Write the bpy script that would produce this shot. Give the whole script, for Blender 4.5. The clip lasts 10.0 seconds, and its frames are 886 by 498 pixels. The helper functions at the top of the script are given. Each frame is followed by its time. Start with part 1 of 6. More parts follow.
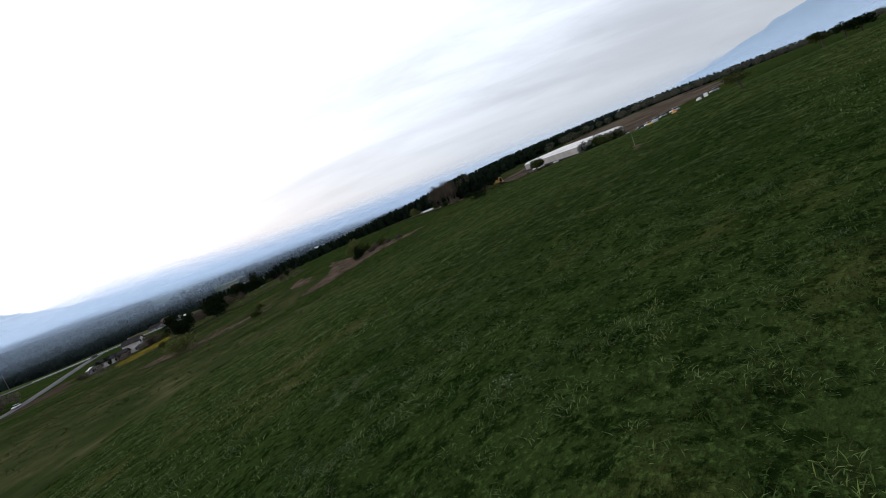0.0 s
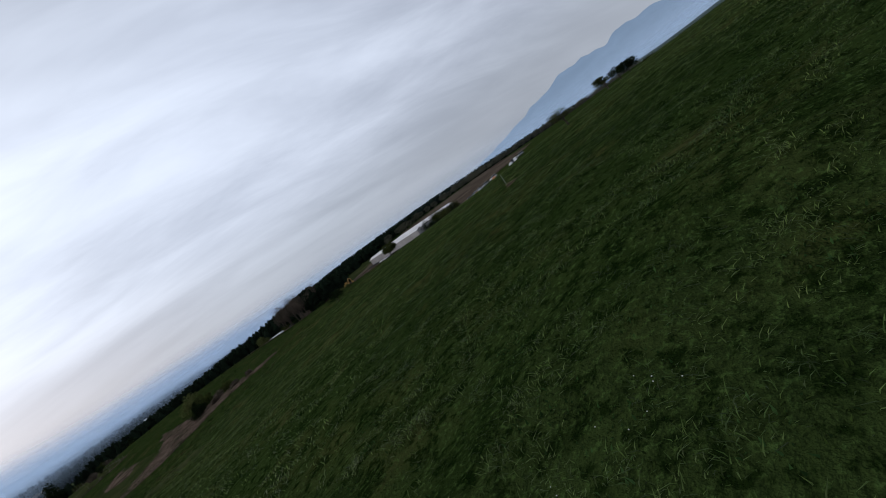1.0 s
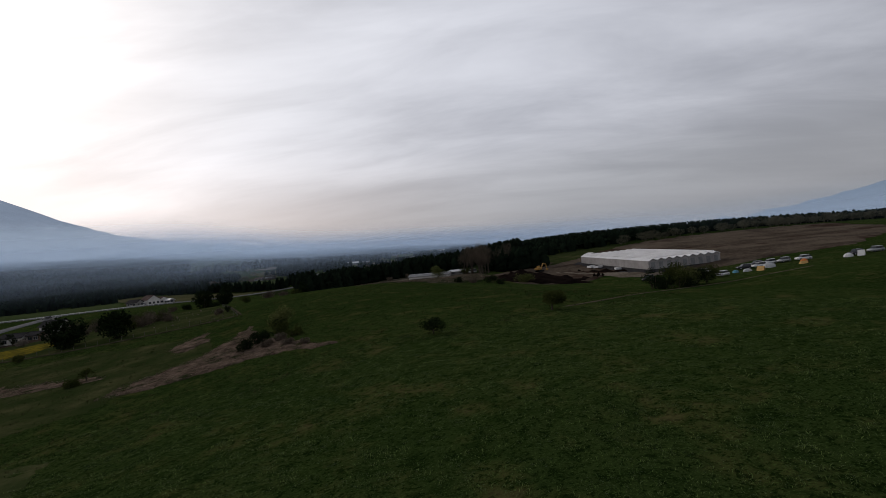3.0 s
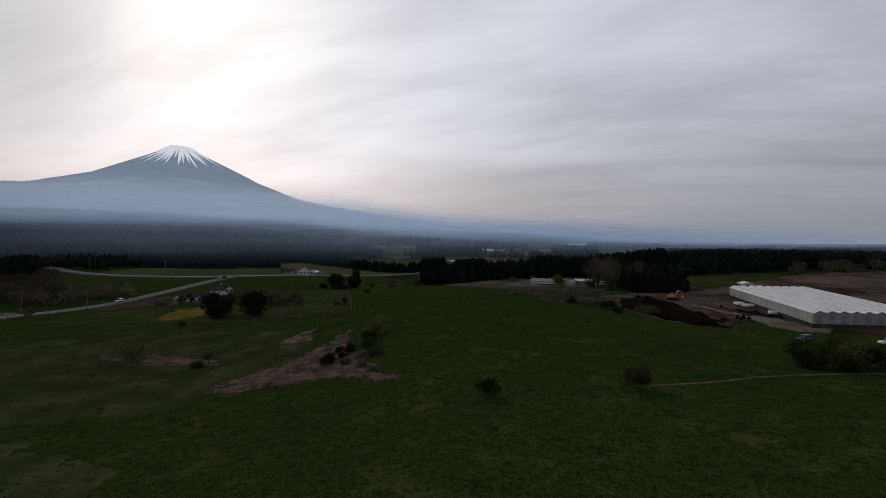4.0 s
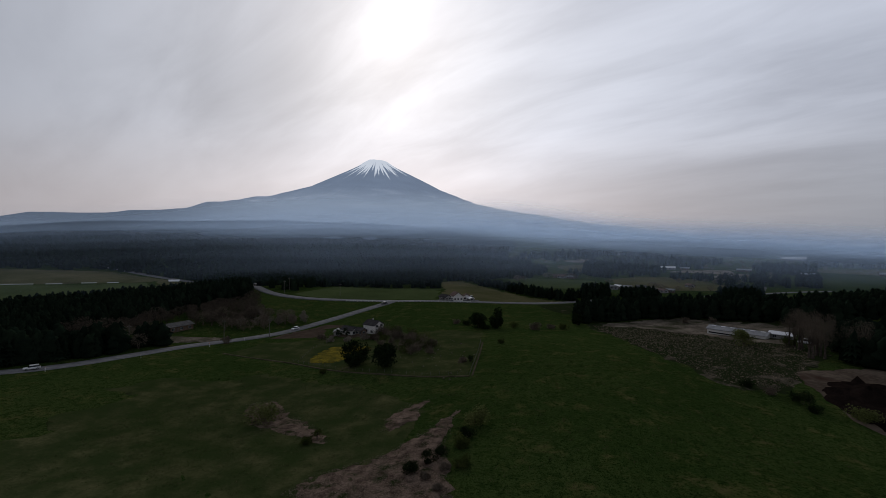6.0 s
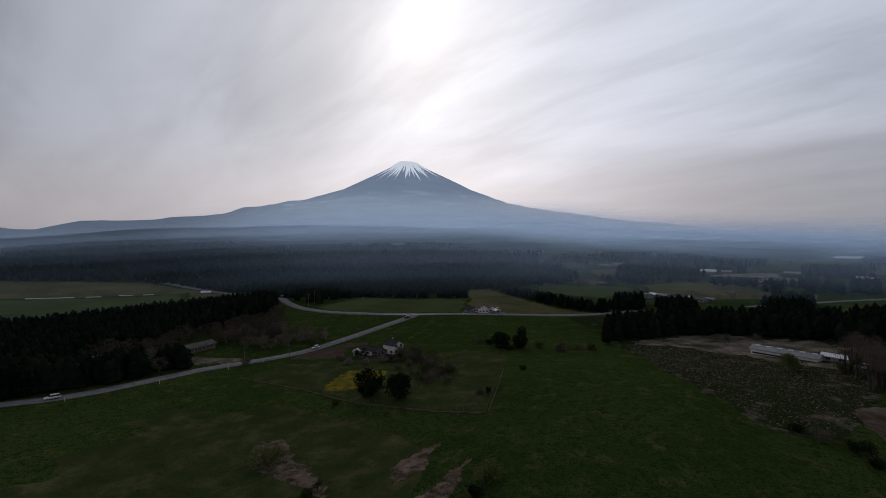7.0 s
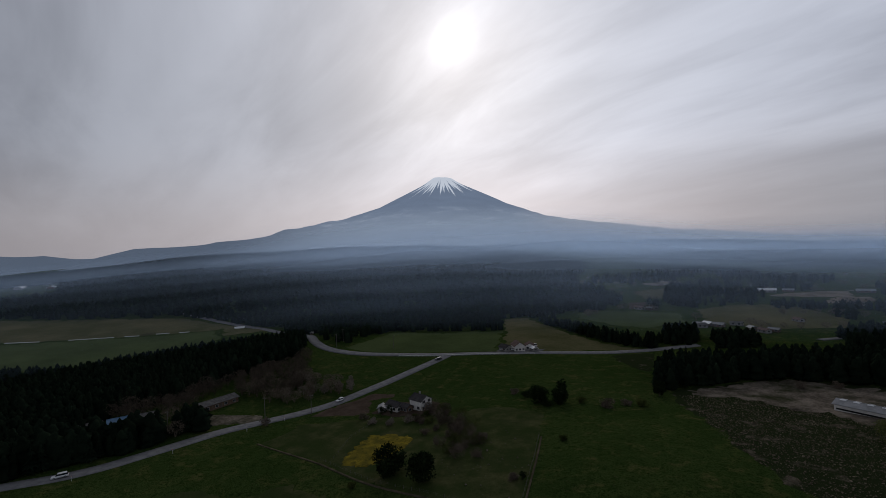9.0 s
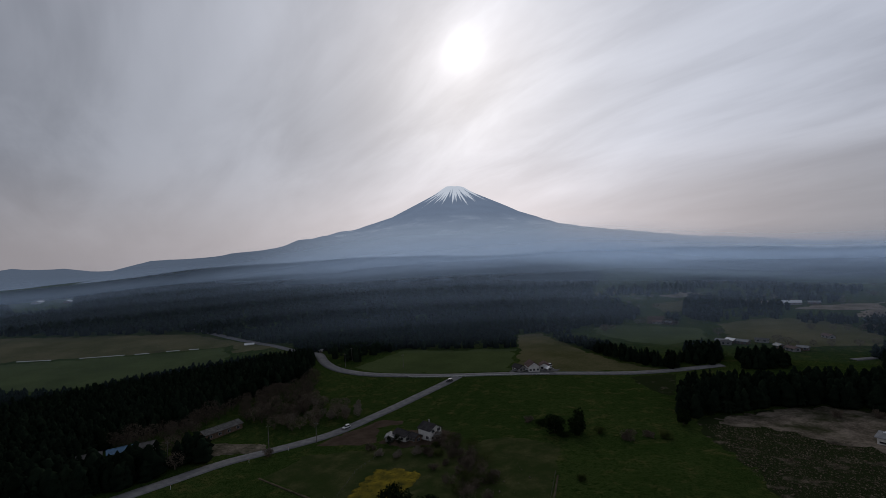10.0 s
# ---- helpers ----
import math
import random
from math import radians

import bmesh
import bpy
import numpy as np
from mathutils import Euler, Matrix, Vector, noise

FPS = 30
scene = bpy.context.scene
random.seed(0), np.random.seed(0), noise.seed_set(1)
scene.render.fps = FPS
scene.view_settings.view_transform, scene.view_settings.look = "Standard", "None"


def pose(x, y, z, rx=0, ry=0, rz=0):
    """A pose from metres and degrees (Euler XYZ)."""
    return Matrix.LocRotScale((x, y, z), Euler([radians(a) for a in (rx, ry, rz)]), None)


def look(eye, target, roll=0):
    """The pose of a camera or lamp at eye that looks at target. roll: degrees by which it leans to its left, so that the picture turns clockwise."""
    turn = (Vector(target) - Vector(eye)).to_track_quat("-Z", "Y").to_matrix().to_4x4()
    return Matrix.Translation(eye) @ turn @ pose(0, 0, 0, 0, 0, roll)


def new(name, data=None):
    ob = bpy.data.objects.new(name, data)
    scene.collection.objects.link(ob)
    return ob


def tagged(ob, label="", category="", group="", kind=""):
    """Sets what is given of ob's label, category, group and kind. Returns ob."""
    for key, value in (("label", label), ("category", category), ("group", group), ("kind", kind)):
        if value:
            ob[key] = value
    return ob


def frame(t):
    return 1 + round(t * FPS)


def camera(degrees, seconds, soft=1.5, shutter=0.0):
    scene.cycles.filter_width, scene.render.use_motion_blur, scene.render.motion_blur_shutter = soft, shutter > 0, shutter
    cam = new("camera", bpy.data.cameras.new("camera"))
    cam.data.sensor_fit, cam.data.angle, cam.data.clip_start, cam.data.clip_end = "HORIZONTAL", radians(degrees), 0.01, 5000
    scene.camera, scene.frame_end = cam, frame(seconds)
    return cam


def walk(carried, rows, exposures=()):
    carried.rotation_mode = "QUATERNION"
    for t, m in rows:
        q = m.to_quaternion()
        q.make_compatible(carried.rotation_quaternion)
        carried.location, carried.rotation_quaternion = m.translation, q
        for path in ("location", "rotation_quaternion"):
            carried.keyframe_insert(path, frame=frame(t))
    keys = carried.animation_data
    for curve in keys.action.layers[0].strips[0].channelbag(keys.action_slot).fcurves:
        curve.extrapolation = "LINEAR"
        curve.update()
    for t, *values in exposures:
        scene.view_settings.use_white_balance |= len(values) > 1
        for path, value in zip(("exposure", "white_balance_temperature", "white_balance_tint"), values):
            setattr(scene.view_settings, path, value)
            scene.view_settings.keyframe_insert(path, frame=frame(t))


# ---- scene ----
from mathutils import geometry

# the camera's way: seconds, place, then the way it looks (to the left of +y, up) and its lean, in degrees
WAY = [
    (0.0, -62.32, -36.93, 6.86, -28.36, -5.23, -23.12),
    (0.5, -62.20, -31.13, 5.69, -40.03, -3.84, -33.26),
    (1.0, -56.30, -23.29, 5.69, -50.31, -3.66, -36.82),
    (1.5, -47.78, -17.70, 6.61, -52.49, -1.65, -32.07),
    (2.0, -35.94, -12.16, 9.04, -44.61, 0.84, -22.02),
    (2.5, -25.06, -8.33, 10.41, -32.94, 2.24, -12.27),
    (3.0, -16.04, -3.48, 15.41, -22.00, 0.91, -5.74),
    (4.5, 1.42, -1.58, 30.31, 3.19, -0.66, 1.16),
    (5.0, 5.91, 2.17, 35.52, 9.78, -0.65, 0.91),
    (5.5, 9.31, 5.77, 40.22, 14.21, -0.52, 0.78),
    (7.0, 15.21, 19.80, 53.22, 21.22, -0.67, -0.35),
    (7.5, 15.55, 24.77, 57.45, 22.87, -0.37, -1.15),
    (8.0, 15.41, 29.32, 60.94, 24.13, 0.16, -1.57),
    (8.5, 14.77, 33.81, 64.17, 25.06, 0.67, -1.97),
    (9.0, 13.68, 37.85, 67.59, 25.80, 1.10, -2.30),
    (9.5, 12.50, 42.11, 70.72, 26.52, 1.54, -2.53),
    (10.0, 11.77, 46.54, 73.35, 27.34, 2.19, -2.79),
]
EXPOSURES = [(0.0, 1.32, 6450, 7), (0.5, 0.86, 6050, 7), (1.0, 0.76, 6150, 8), (1.5, 0.84, 6450, 9), (2.0, 0.76, 6700, 10), (2.5, 0.52, 6800, 10), (3.0, 0.38, 6720, 10), (4.5, 0.16, 6500, 10), (5.5, 0.12, 6350, 10), (7.5, 0.08, 6250, 10.5), (10.0, -0.08, 6250, 10.5)]


def facing(yaw, pitch):
    a, b = radians(yaw), radians(pitch)
    return Vector((-math.sin(a) * math.cos(b), math.cos(a) * math.cos(b), math.sin(b)))


cam = camera(87.3, 10.0, soft=0.6, shutter=0.0)
walk(cam, [(t, look(Vector((x, y, z)), Vector((x, y, z)) + facing(yaw, pitch), roll)) for t, x, y, z, yaw, pitch, roll in WAY], EXPOSURES)

# ---- light: a bright overcast sky, the sun low behind thin cloud over the mountain ----
SUN_AZ, SUN_EL = 23.7, 25.0
SUN_WAY = facing(SUN_AZ, SUN_EL)
sun = new("sun", bpy.data.lights.new("sun", "SUN"))
sun.data.energy, sun.data.angle, sun.data.color = 0.5, radians(18), (1.0, 0.93, 0.86)
sun.matrix_world = look(SUN_WAY * 200, (0, 0, 0))


class Nodes:
    """A short way to write node trees: N(type, inputs..., out) returns a socket."""

    def __init__(self, tree):
        self.tree = tree

    def add(self, kind, values=None, out=0, **props):
        n = self.tree.nodes.new(kind)
        for k, v in props.items():
            setattr(n, k, v)
        for k, v in (values or {}).items():
            if isinstance(v, bpy.types.NodeSocket):
                self.tree.links.new(v, n.inputs[k])
            elif v is not None:
                n.inputs[k].default_value = v
        return n.outputs[out]

    def math(self, op, a, b=0.0, clamp=False):
        return self.add("ShaderNodeMath", {0: a, 1: b}, operation=op, use_clamp=clamp)

    def mix(self, fac, a, b, blend="MIX"):
        def four(c):
            return (*c, 1) if isinstance(c, tuple) and len(c) == 3 else c
        return self.add("ShaderNodeMix", {0: fac, 6: four(a), 7: four(b)}, out=2, data_type="RGBA", blend_type=blend)

    def ramp(self, v, lo, hi):
        return self.add("ShaderNodeMapRange", {0: v, 1: lo, 2: hi}, interpolation_type="SMOOTHSTEP")

    def noise(self, vec, scale, detail=3.0, rough=0.55, out=0, warp=0.0):
        return self.add("ShaderNodeTexNoise", {"Vector": vec, "Scale": scale, "Detail": detail, "Roughness": rough, "Distortion": warp}, out=out)


def make_world():
    world = bpy.data.worlds.new("overcast")
    scene.world = world
    world.use_nodes = True
    tree = world.node_tree
    tree.nodes.clear()
    n = Nodes(tree)
    way = n.add("ShaderNodeTexCoord", out=0)
    way = n.add("ShaderNodeVectorMath", {0: way}, operation="NORMALIZE")
    sky = n.add("ShaderNodeTexSky", sky_type="NISHITA", sun_disc=False, sun_elevation=radians(SUN_EL), sun_rotation=radians(-SUN_AZ), air_density=2.0, dust_density=4.0)
    x, y, z = (n.add("ShaderNodeSeparateXYZ", {0: way}, out=i) for i in range(3))
    up = n.math("MAXIMUM", z, 0.0)
    # the cloud sheet, seen in perspective: streaks draw together towards the horizon
    flat = n.math("ADD", up, 0.21)
    sheet = n.add("ShaderNodeCombineXYZ", {0: n.math("DIVIDE", x, flat), 1: n.math("DIVIDE", y, flat)})
    turned = n.add("ShaderNodeMapping", {"Vector": sheet, "Rotation": (0, 0, radians(27))})
    drift = n.add("ShaderNodeMapping", {"Vector": turned, "Scale": (0.40, 1.1, 1)})
    big = n.noise(drift, 0.8, 3.0, 0.5, warp=0.6)
    fine = n.noise(drift, 2.6, 5.0, 0.6, warp=0.4)
    cloud = n.math("ADD", n.math("MULTIPLY", big, 0.66), n.math("MULTIPLY", fine, 0.34))
    cloud = n.ramp(cloud, 0.36, 0.66)
    # the sun stands behind the sheet: its glow is broken up by the cloud
    warp = n.add("ShaderNodeVectorMath", {0: n.noise(drift, 1.9, 3.0, 0.6, out=1), 1: (0.5, 0.5, 0.5)}, operation="SUBTRACT")
    bent = n.add("ShaderNodeVectorMath", {0: warp, 1: (0.16, 0.16, 0.16), 2: way}, operation="MULTIPLY_ADD")
    bent = n.add("ShaderNodeVectorMath", {0: bent}, operation="NORMALIZE")
    toward = n.math("MAXIMUM", n.add("ShaderNodeVectorMath", {0: bent, 1: tuple(SUN_WAY)}, out=1, operation="DOT_PRODUCT"), 0.0)
    wide = n.math("POWER", toward, 5.0)
    glow = n.math("POWER", toward, 36.0)
    core = n.math("POWER", toward, 1500.0)
    thick, thin = (0.285, 0.303, 0.360), (0.500, 0.525, 0.600)
    base = n.mix(cloud, thick, thin)
    low = n.ramp(up, 0.24, 0.02)
    south = n.ramp(n.add("ShaderNodeVectorMath", {0: way, 1: tuple(facing(-38, 2))}, out=1, operation="DOT_PRODUCT"), 0.45, 0.95)
    cool = n.ramp(n.add("ShaderNodeVectorMath", {0: way, 1: tuple(facing(-75, 2))}, out=1, operation="DOT_PRODUCT"), 0.25, 0.85)
    base = n.mix(n.math("MULTIPLY", low, 0.8), base, n.mix(cool, (0.50, 0.455, 0.465), (0.455, 0.480, 0.535)))
    base = n.mix(n.math("MULTIPLY", wide, 0.25), base, (1.0, 0.97, 0.96), "ADD")
    bright = n.math("ADD", n.math("MULTIPLY", cloud, 0.7), 0.3)
    base = n.mix(n.math("MULTIPLY", n.math("MULTIPLY", glow, bright), 0.34), base, (1.0, 0.95, 0.92), "ADD")
    base = n.mix(n.math("MULTIPLY", core, 0.30), base, (1.0, 0.97, 0.94), "ADD")
    rosy = n.math("MULTIPLY", n.math("MULTIPLY", n.math("POWER", toward, 6.0), n.ramp(up, 0.34, 0.03)), 0.28)
    base = n.mix(rosy, base, (1.0, 0.86, 0.86), "ADD")
    # the unseen sky overhead is dimmed to darken the ground; it also dims away from the sun
    away = n.ramp(n.add("ShaderNodeVectorMath", {0: way, 1: tuple(SUN_WAY)}, out=1, operation="DOT_PRODUCT"), -0.6, 0.8)
    sky_dim = n.math("MULTIPLY", n.math("ADD", n.math("MULTIPLY", away, 0.35), 0.65), n.add("ShaderNodeMapRange", {0: up, 1: 0.42, 2: 1.0, 3: 1.0, 4: 0.3}, interpolation_type="SMOOTHSTEP"))
    # heavier cloud to the north
    north = n.ramp(n.add("ShaderNodeVectorMath", {0: way, 1: tuple(facing(82, 4))}, out=1, operation="DOT_PRODUCT"), 0.45, 0.98)
    sky_dim = n.math("MULTIPLY", sky_dim, n.math("SUBTRACT", 1.0, n.math("MULTIPLY", north, 0.38)))
    # and greyer low in the south
    sky_dim = n.math("MULTIPLY", sky_dim, n.math("SUBTRACT", 1.0, n.math("MULTIPLY", n.math("MULTIPLY", south, n.ramp(up, 0.30, 0.03)), 0.40)))
    base = n.mix(1.0, base, n.add("ShaderNodeCombineXYZ", {0: sky_dim, 1: sky_dim, 2: sky_dim}), "MULTIPLY")
    base = n.mix(0.003, base, sky)
    back = n.add("ShaderNodeBackground", {0: base, 1: 1.0})
    tree.links.new(back, tree.nodes.new("ShaderNodeOutputWorld").inputs[0])


make_world()

# ---- materials ----


def material(name, dark, light, scale=2.0, fine=25.0, rough=0.85, bump=0.3, metal=0.0, depth=0.05, spots=None, vary=0.0, translucent=0.0, space="Object", gloss=None, soft=0.06):
    """A surface of two tones broken up at two scales, with relief; spots: (colour, scale, share) of a third tone."""
    m = bpy.data.materials.new(name)
    m.use_nodes = True
    tree = m.node_tree
    tree.nodes.clear()
    n = Nodes(tree)
    if space == "World":
        co = n.add("ShaderNodeNewGeometry", out=0)
    else:
        co = n.add("ShaderNodeTexCoord", out=3)
    a = n.noise(co, scale, 4.0, 0.6)
    b = n.noise(co, fine, 3.0, 0.6)
    f = n.ramp(n.math("ADD", n.math("MULTIPLY", a, 0.65), n.math("MULTIPLY", b, 0.35)), 0.33, 0.67)
    col = n.mix(f, dark, light)
    if spots:
        s = n.ramp(n.noise(co, spots[1], 4.0, 0.65), 1.0 - spots[2] - soft, 1.0 - spots[2] + soft)
        col = n.mix(s, col, spots[0])
    if vary:
        r = n.add("ShaderNodeObjectInfo", out=5)
        isl = n.add("ShaderNodeNewGeometry", out=8)
        r = n.math("FRACT", n.math("ADD", r, isl))
        col = n.add("ShaderNodeHueSaturation", {0: 0.5, 1: 1.0, 2: n.math("ADD", 1.0 - vary / 2, n.math("MULTIPLY", r, vary)), 3: 1.0, 4: col})
    p = tree.nodes.new("ShaderNodeBsdfPrincipled")
    tree.links.new(col, p.inputs["Base Color"])
    p.inputs["Roughness"].default_value, p.inputs["Metallic"].default_value = rough, metal
    # rough, broken surfaces (leaf, soil, cloth) give no clear mirror image of the sky
    p.inputs["Specular IOR Level"].default_value = gloss if gloss is not None else (0.0 if rough > 0.65 else 0.35)
    if bump:
        h = n.add("ShaderNodeBump", {"Strength": bump, "Distance": depth, "Height": n.math("ADD", a, b)})
        tree.links.new(h, p.inputs["Normal"])
    top = p.outputs[0]
    if translucent:
        t = n.add("ShaderNodeBsdfTranslucent", {0: col})
        top = n.add("ShaderNodeMixShader", {0: translucent, 1: top, 2: t})
    tree.links.new(top, tree.nodes.new("ShaderNodeOutputMaterial").inputs[0])
    return m


def land_material():
    """Pasture over the whole sheet: several greens, dry stalks, with shade between tufts and blade glints painted in.
    """
    m = bpy.data.materials.new("pasture")
    m.use_nodes = True
    tree = m.node_tree
    tree.nodes.clear()
    n = Nodes(tree)
    co = n.add("ShaderNodeNewGeometry", out=0)
    broad = n.noise(co, 0.018, 4.0, 0.55)
    mid = n.noise(co, 0.16, 5.0, 0.6)
    tuft = n.noise(co, 1.6, 5.0, 0.65)
    blade = n.noise(co, 9.0, 4.0, 0.7)
    lump = n.noise(co, 0.55, 4.0, 0.6)
    col = n.mix(n.ramp(broad, 0.35, 0.65), (0.0245, 0.0418, 0.0106), (0.0389, 0.0556, 0.0157))
    col = n.mix(n.math("MULTIPLY", n.ramp(mid, 0.48, 0.66), 0.7), col, (0.0622, 0.0665, 0.0203))
    # shade in the gaps between lumps and tufts, painted near-black green
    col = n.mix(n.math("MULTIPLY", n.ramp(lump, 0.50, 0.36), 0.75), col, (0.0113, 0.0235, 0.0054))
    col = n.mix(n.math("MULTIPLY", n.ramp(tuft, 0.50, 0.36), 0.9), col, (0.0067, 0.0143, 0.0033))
    # glints on the blades, painted as a paler green
    col = n.mix(n.math("MULTIPLY", n.ramp(blade, 0.50, 0.68), 0.65), col, (0.0709, 0.1199, 0.0307))
    # finer painted shade between the tufts
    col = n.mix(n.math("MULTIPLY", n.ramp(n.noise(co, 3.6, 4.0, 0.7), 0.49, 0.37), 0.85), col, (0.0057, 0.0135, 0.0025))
    dry = n.math("MULTIPLY", n.ramp(mid, 0.56, 0.70), n.ramp(lump, 0.48, 0.62))
    col = n.mix(n.math("MULTIPLY", dry, 0.6), col, (0.0908, 0.0768, 0.0333))
    p = tree.nodes.new("ShaderNodeBsdfPrincipled")
    tree.links.new(col, p.inputs["Base Color"])
    p.inputs["Roughness"].default_value = 0.95
    p.inputs["Specular IOR Level"].default_value = 0.0
    h = n.math("ADD", n.math("MULTIPLY", tuft, 0.6), n.math("MULTIPLY", blade, 0.25))
    tree.links.new(n.add("ShaderNodeBump", {"Strength": 1.0, "Distance": 0.35, "Height": h}), p.inputs["Normal"])
    tree.links.new(p.outputs[0], tree.nodes.new("ShaderNodeOutputMaterial").inputs[0])
    return m


def mountain_material(name, rock, snow_line, haze_top, haze_low, z_low, z_high, share, foot=60.0, reach=1.0):
    """A far mountain: rock and snow under haze painted on as emission, brightest at its foot."""
    m = bpy.data.materials.new(name)
    m.use_nodes = True
    tree = m.node_tree
    tree.nodes.clear()
    n = Nodes(tree)
    co = n.add("ShaderNodeNewGeometry", out=0)
    x, y, z = (n.add("ShaderNodeSeparateXYZ", {0: co}, out=i) for i in range(3))
    z = n.math("ADD", n.math("DIVIDE", n.math("SUBTRACT", z, foot), reach), 60.0)
    col = n.mix(n.ramp(n.noise(co, 0.006, 5.0, 0.6), 0.35, 0.65), rock, tuple(c * 0.6 for c in rock))
    if snow_line:
        gully = n.add("ShaderNodeAttribute", out=2, attribute_name="gully")
        edge = n.math("ADD", n.math("MULTIPLY", gully, 62.0), n.math("MULTIPLY", n.noise(co, 0.03, 4.0, 0.6), 50.0))
        snow = n.ramp(n.math("ADD", z, edge), snow_line - 10.0, snow_line + 22.0)
        col = n.mix(snow, col, (0.85, 0.87, 0.9))
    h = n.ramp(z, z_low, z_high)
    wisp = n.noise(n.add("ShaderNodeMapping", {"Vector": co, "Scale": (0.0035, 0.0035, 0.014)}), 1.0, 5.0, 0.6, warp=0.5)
    haze_glow = n.mix(n.math("MULTIPLY", h, 1.0), haze_low, haze_top)
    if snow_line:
        # wisps of thin cloud painted into the glow on the flanks
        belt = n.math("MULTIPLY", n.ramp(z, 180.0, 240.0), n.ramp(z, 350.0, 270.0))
        # the painted haze is darker on the long northern flank
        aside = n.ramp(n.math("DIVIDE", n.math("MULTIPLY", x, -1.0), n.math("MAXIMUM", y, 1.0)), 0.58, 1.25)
        haze_glow = n.mix(n.math("MULTIPLY", aside, 0.95), haze_glow, (0.078, 0.100, 0.138))
        # and paler on the southern one, as if sunk in cloud
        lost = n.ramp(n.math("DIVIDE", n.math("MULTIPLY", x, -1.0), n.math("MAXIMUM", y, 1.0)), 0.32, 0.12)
        haze_glow = n.mix(n.math("MULTIPLY", lost, 0.95), haze_glow, (0.285, 0.300, 0.338))
        haze_glow = n.mix(n.math("MULTIPLY", n.math("MULTIPLY", belt, n.ramp(wisp, 0.52, 0.72)), 0.4), haze_glow, (0.36, 0.40, 0.47))
        # the snow gets a pale glow of its own
        haze_glow = n.mix(n.math("MULTIPLY", snow, 0.85), haze_glow, (0.62, 0.66, 0.72))
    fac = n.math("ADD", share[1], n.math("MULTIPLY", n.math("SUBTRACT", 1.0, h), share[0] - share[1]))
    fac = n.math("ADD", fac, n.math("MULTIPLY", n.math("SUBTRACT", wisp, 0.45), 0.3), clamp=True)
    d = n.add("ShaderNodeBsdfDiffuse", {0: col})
    e = n.add("ShaderNodeEmission", {0: haze_glow, 1: 1.0})
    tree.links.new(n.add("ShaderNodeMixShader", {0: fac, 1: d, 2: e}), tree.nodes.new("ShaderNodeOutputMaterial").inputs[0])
    return m


def haze_sheet_material(name, share):
    """A part-clear sheet that stands in for haze, as dense as the veil says, a little uneven."""
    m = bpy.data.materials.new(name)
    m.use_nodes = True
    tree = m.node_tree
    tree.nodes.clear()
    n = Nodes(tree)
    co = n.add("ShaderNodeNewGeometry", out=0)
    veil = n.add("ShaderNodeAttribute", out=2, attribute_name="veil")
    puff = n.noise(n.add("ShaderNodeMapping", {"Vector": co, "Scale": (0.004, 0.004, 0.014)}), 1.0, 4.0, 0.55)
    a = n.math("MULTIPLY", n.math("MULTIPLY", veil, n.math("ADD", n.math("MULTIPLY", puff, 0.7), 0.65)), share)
    # both normals are turned so that the sheet is lit from above
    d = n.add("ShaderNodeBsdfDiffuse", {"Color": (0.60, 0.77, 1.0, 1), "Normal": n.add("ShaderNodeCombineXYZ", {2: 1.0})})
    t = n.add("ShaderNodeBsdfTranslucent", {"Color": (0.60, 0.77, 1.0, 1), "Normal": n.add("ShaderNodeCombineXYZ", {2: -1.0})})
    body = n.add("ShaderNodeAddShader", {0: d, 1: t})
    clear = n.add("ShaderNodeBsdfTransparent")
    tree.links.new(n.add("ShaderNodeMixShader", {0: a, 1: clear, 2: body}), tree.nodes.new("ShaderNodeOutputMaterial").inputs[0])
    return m


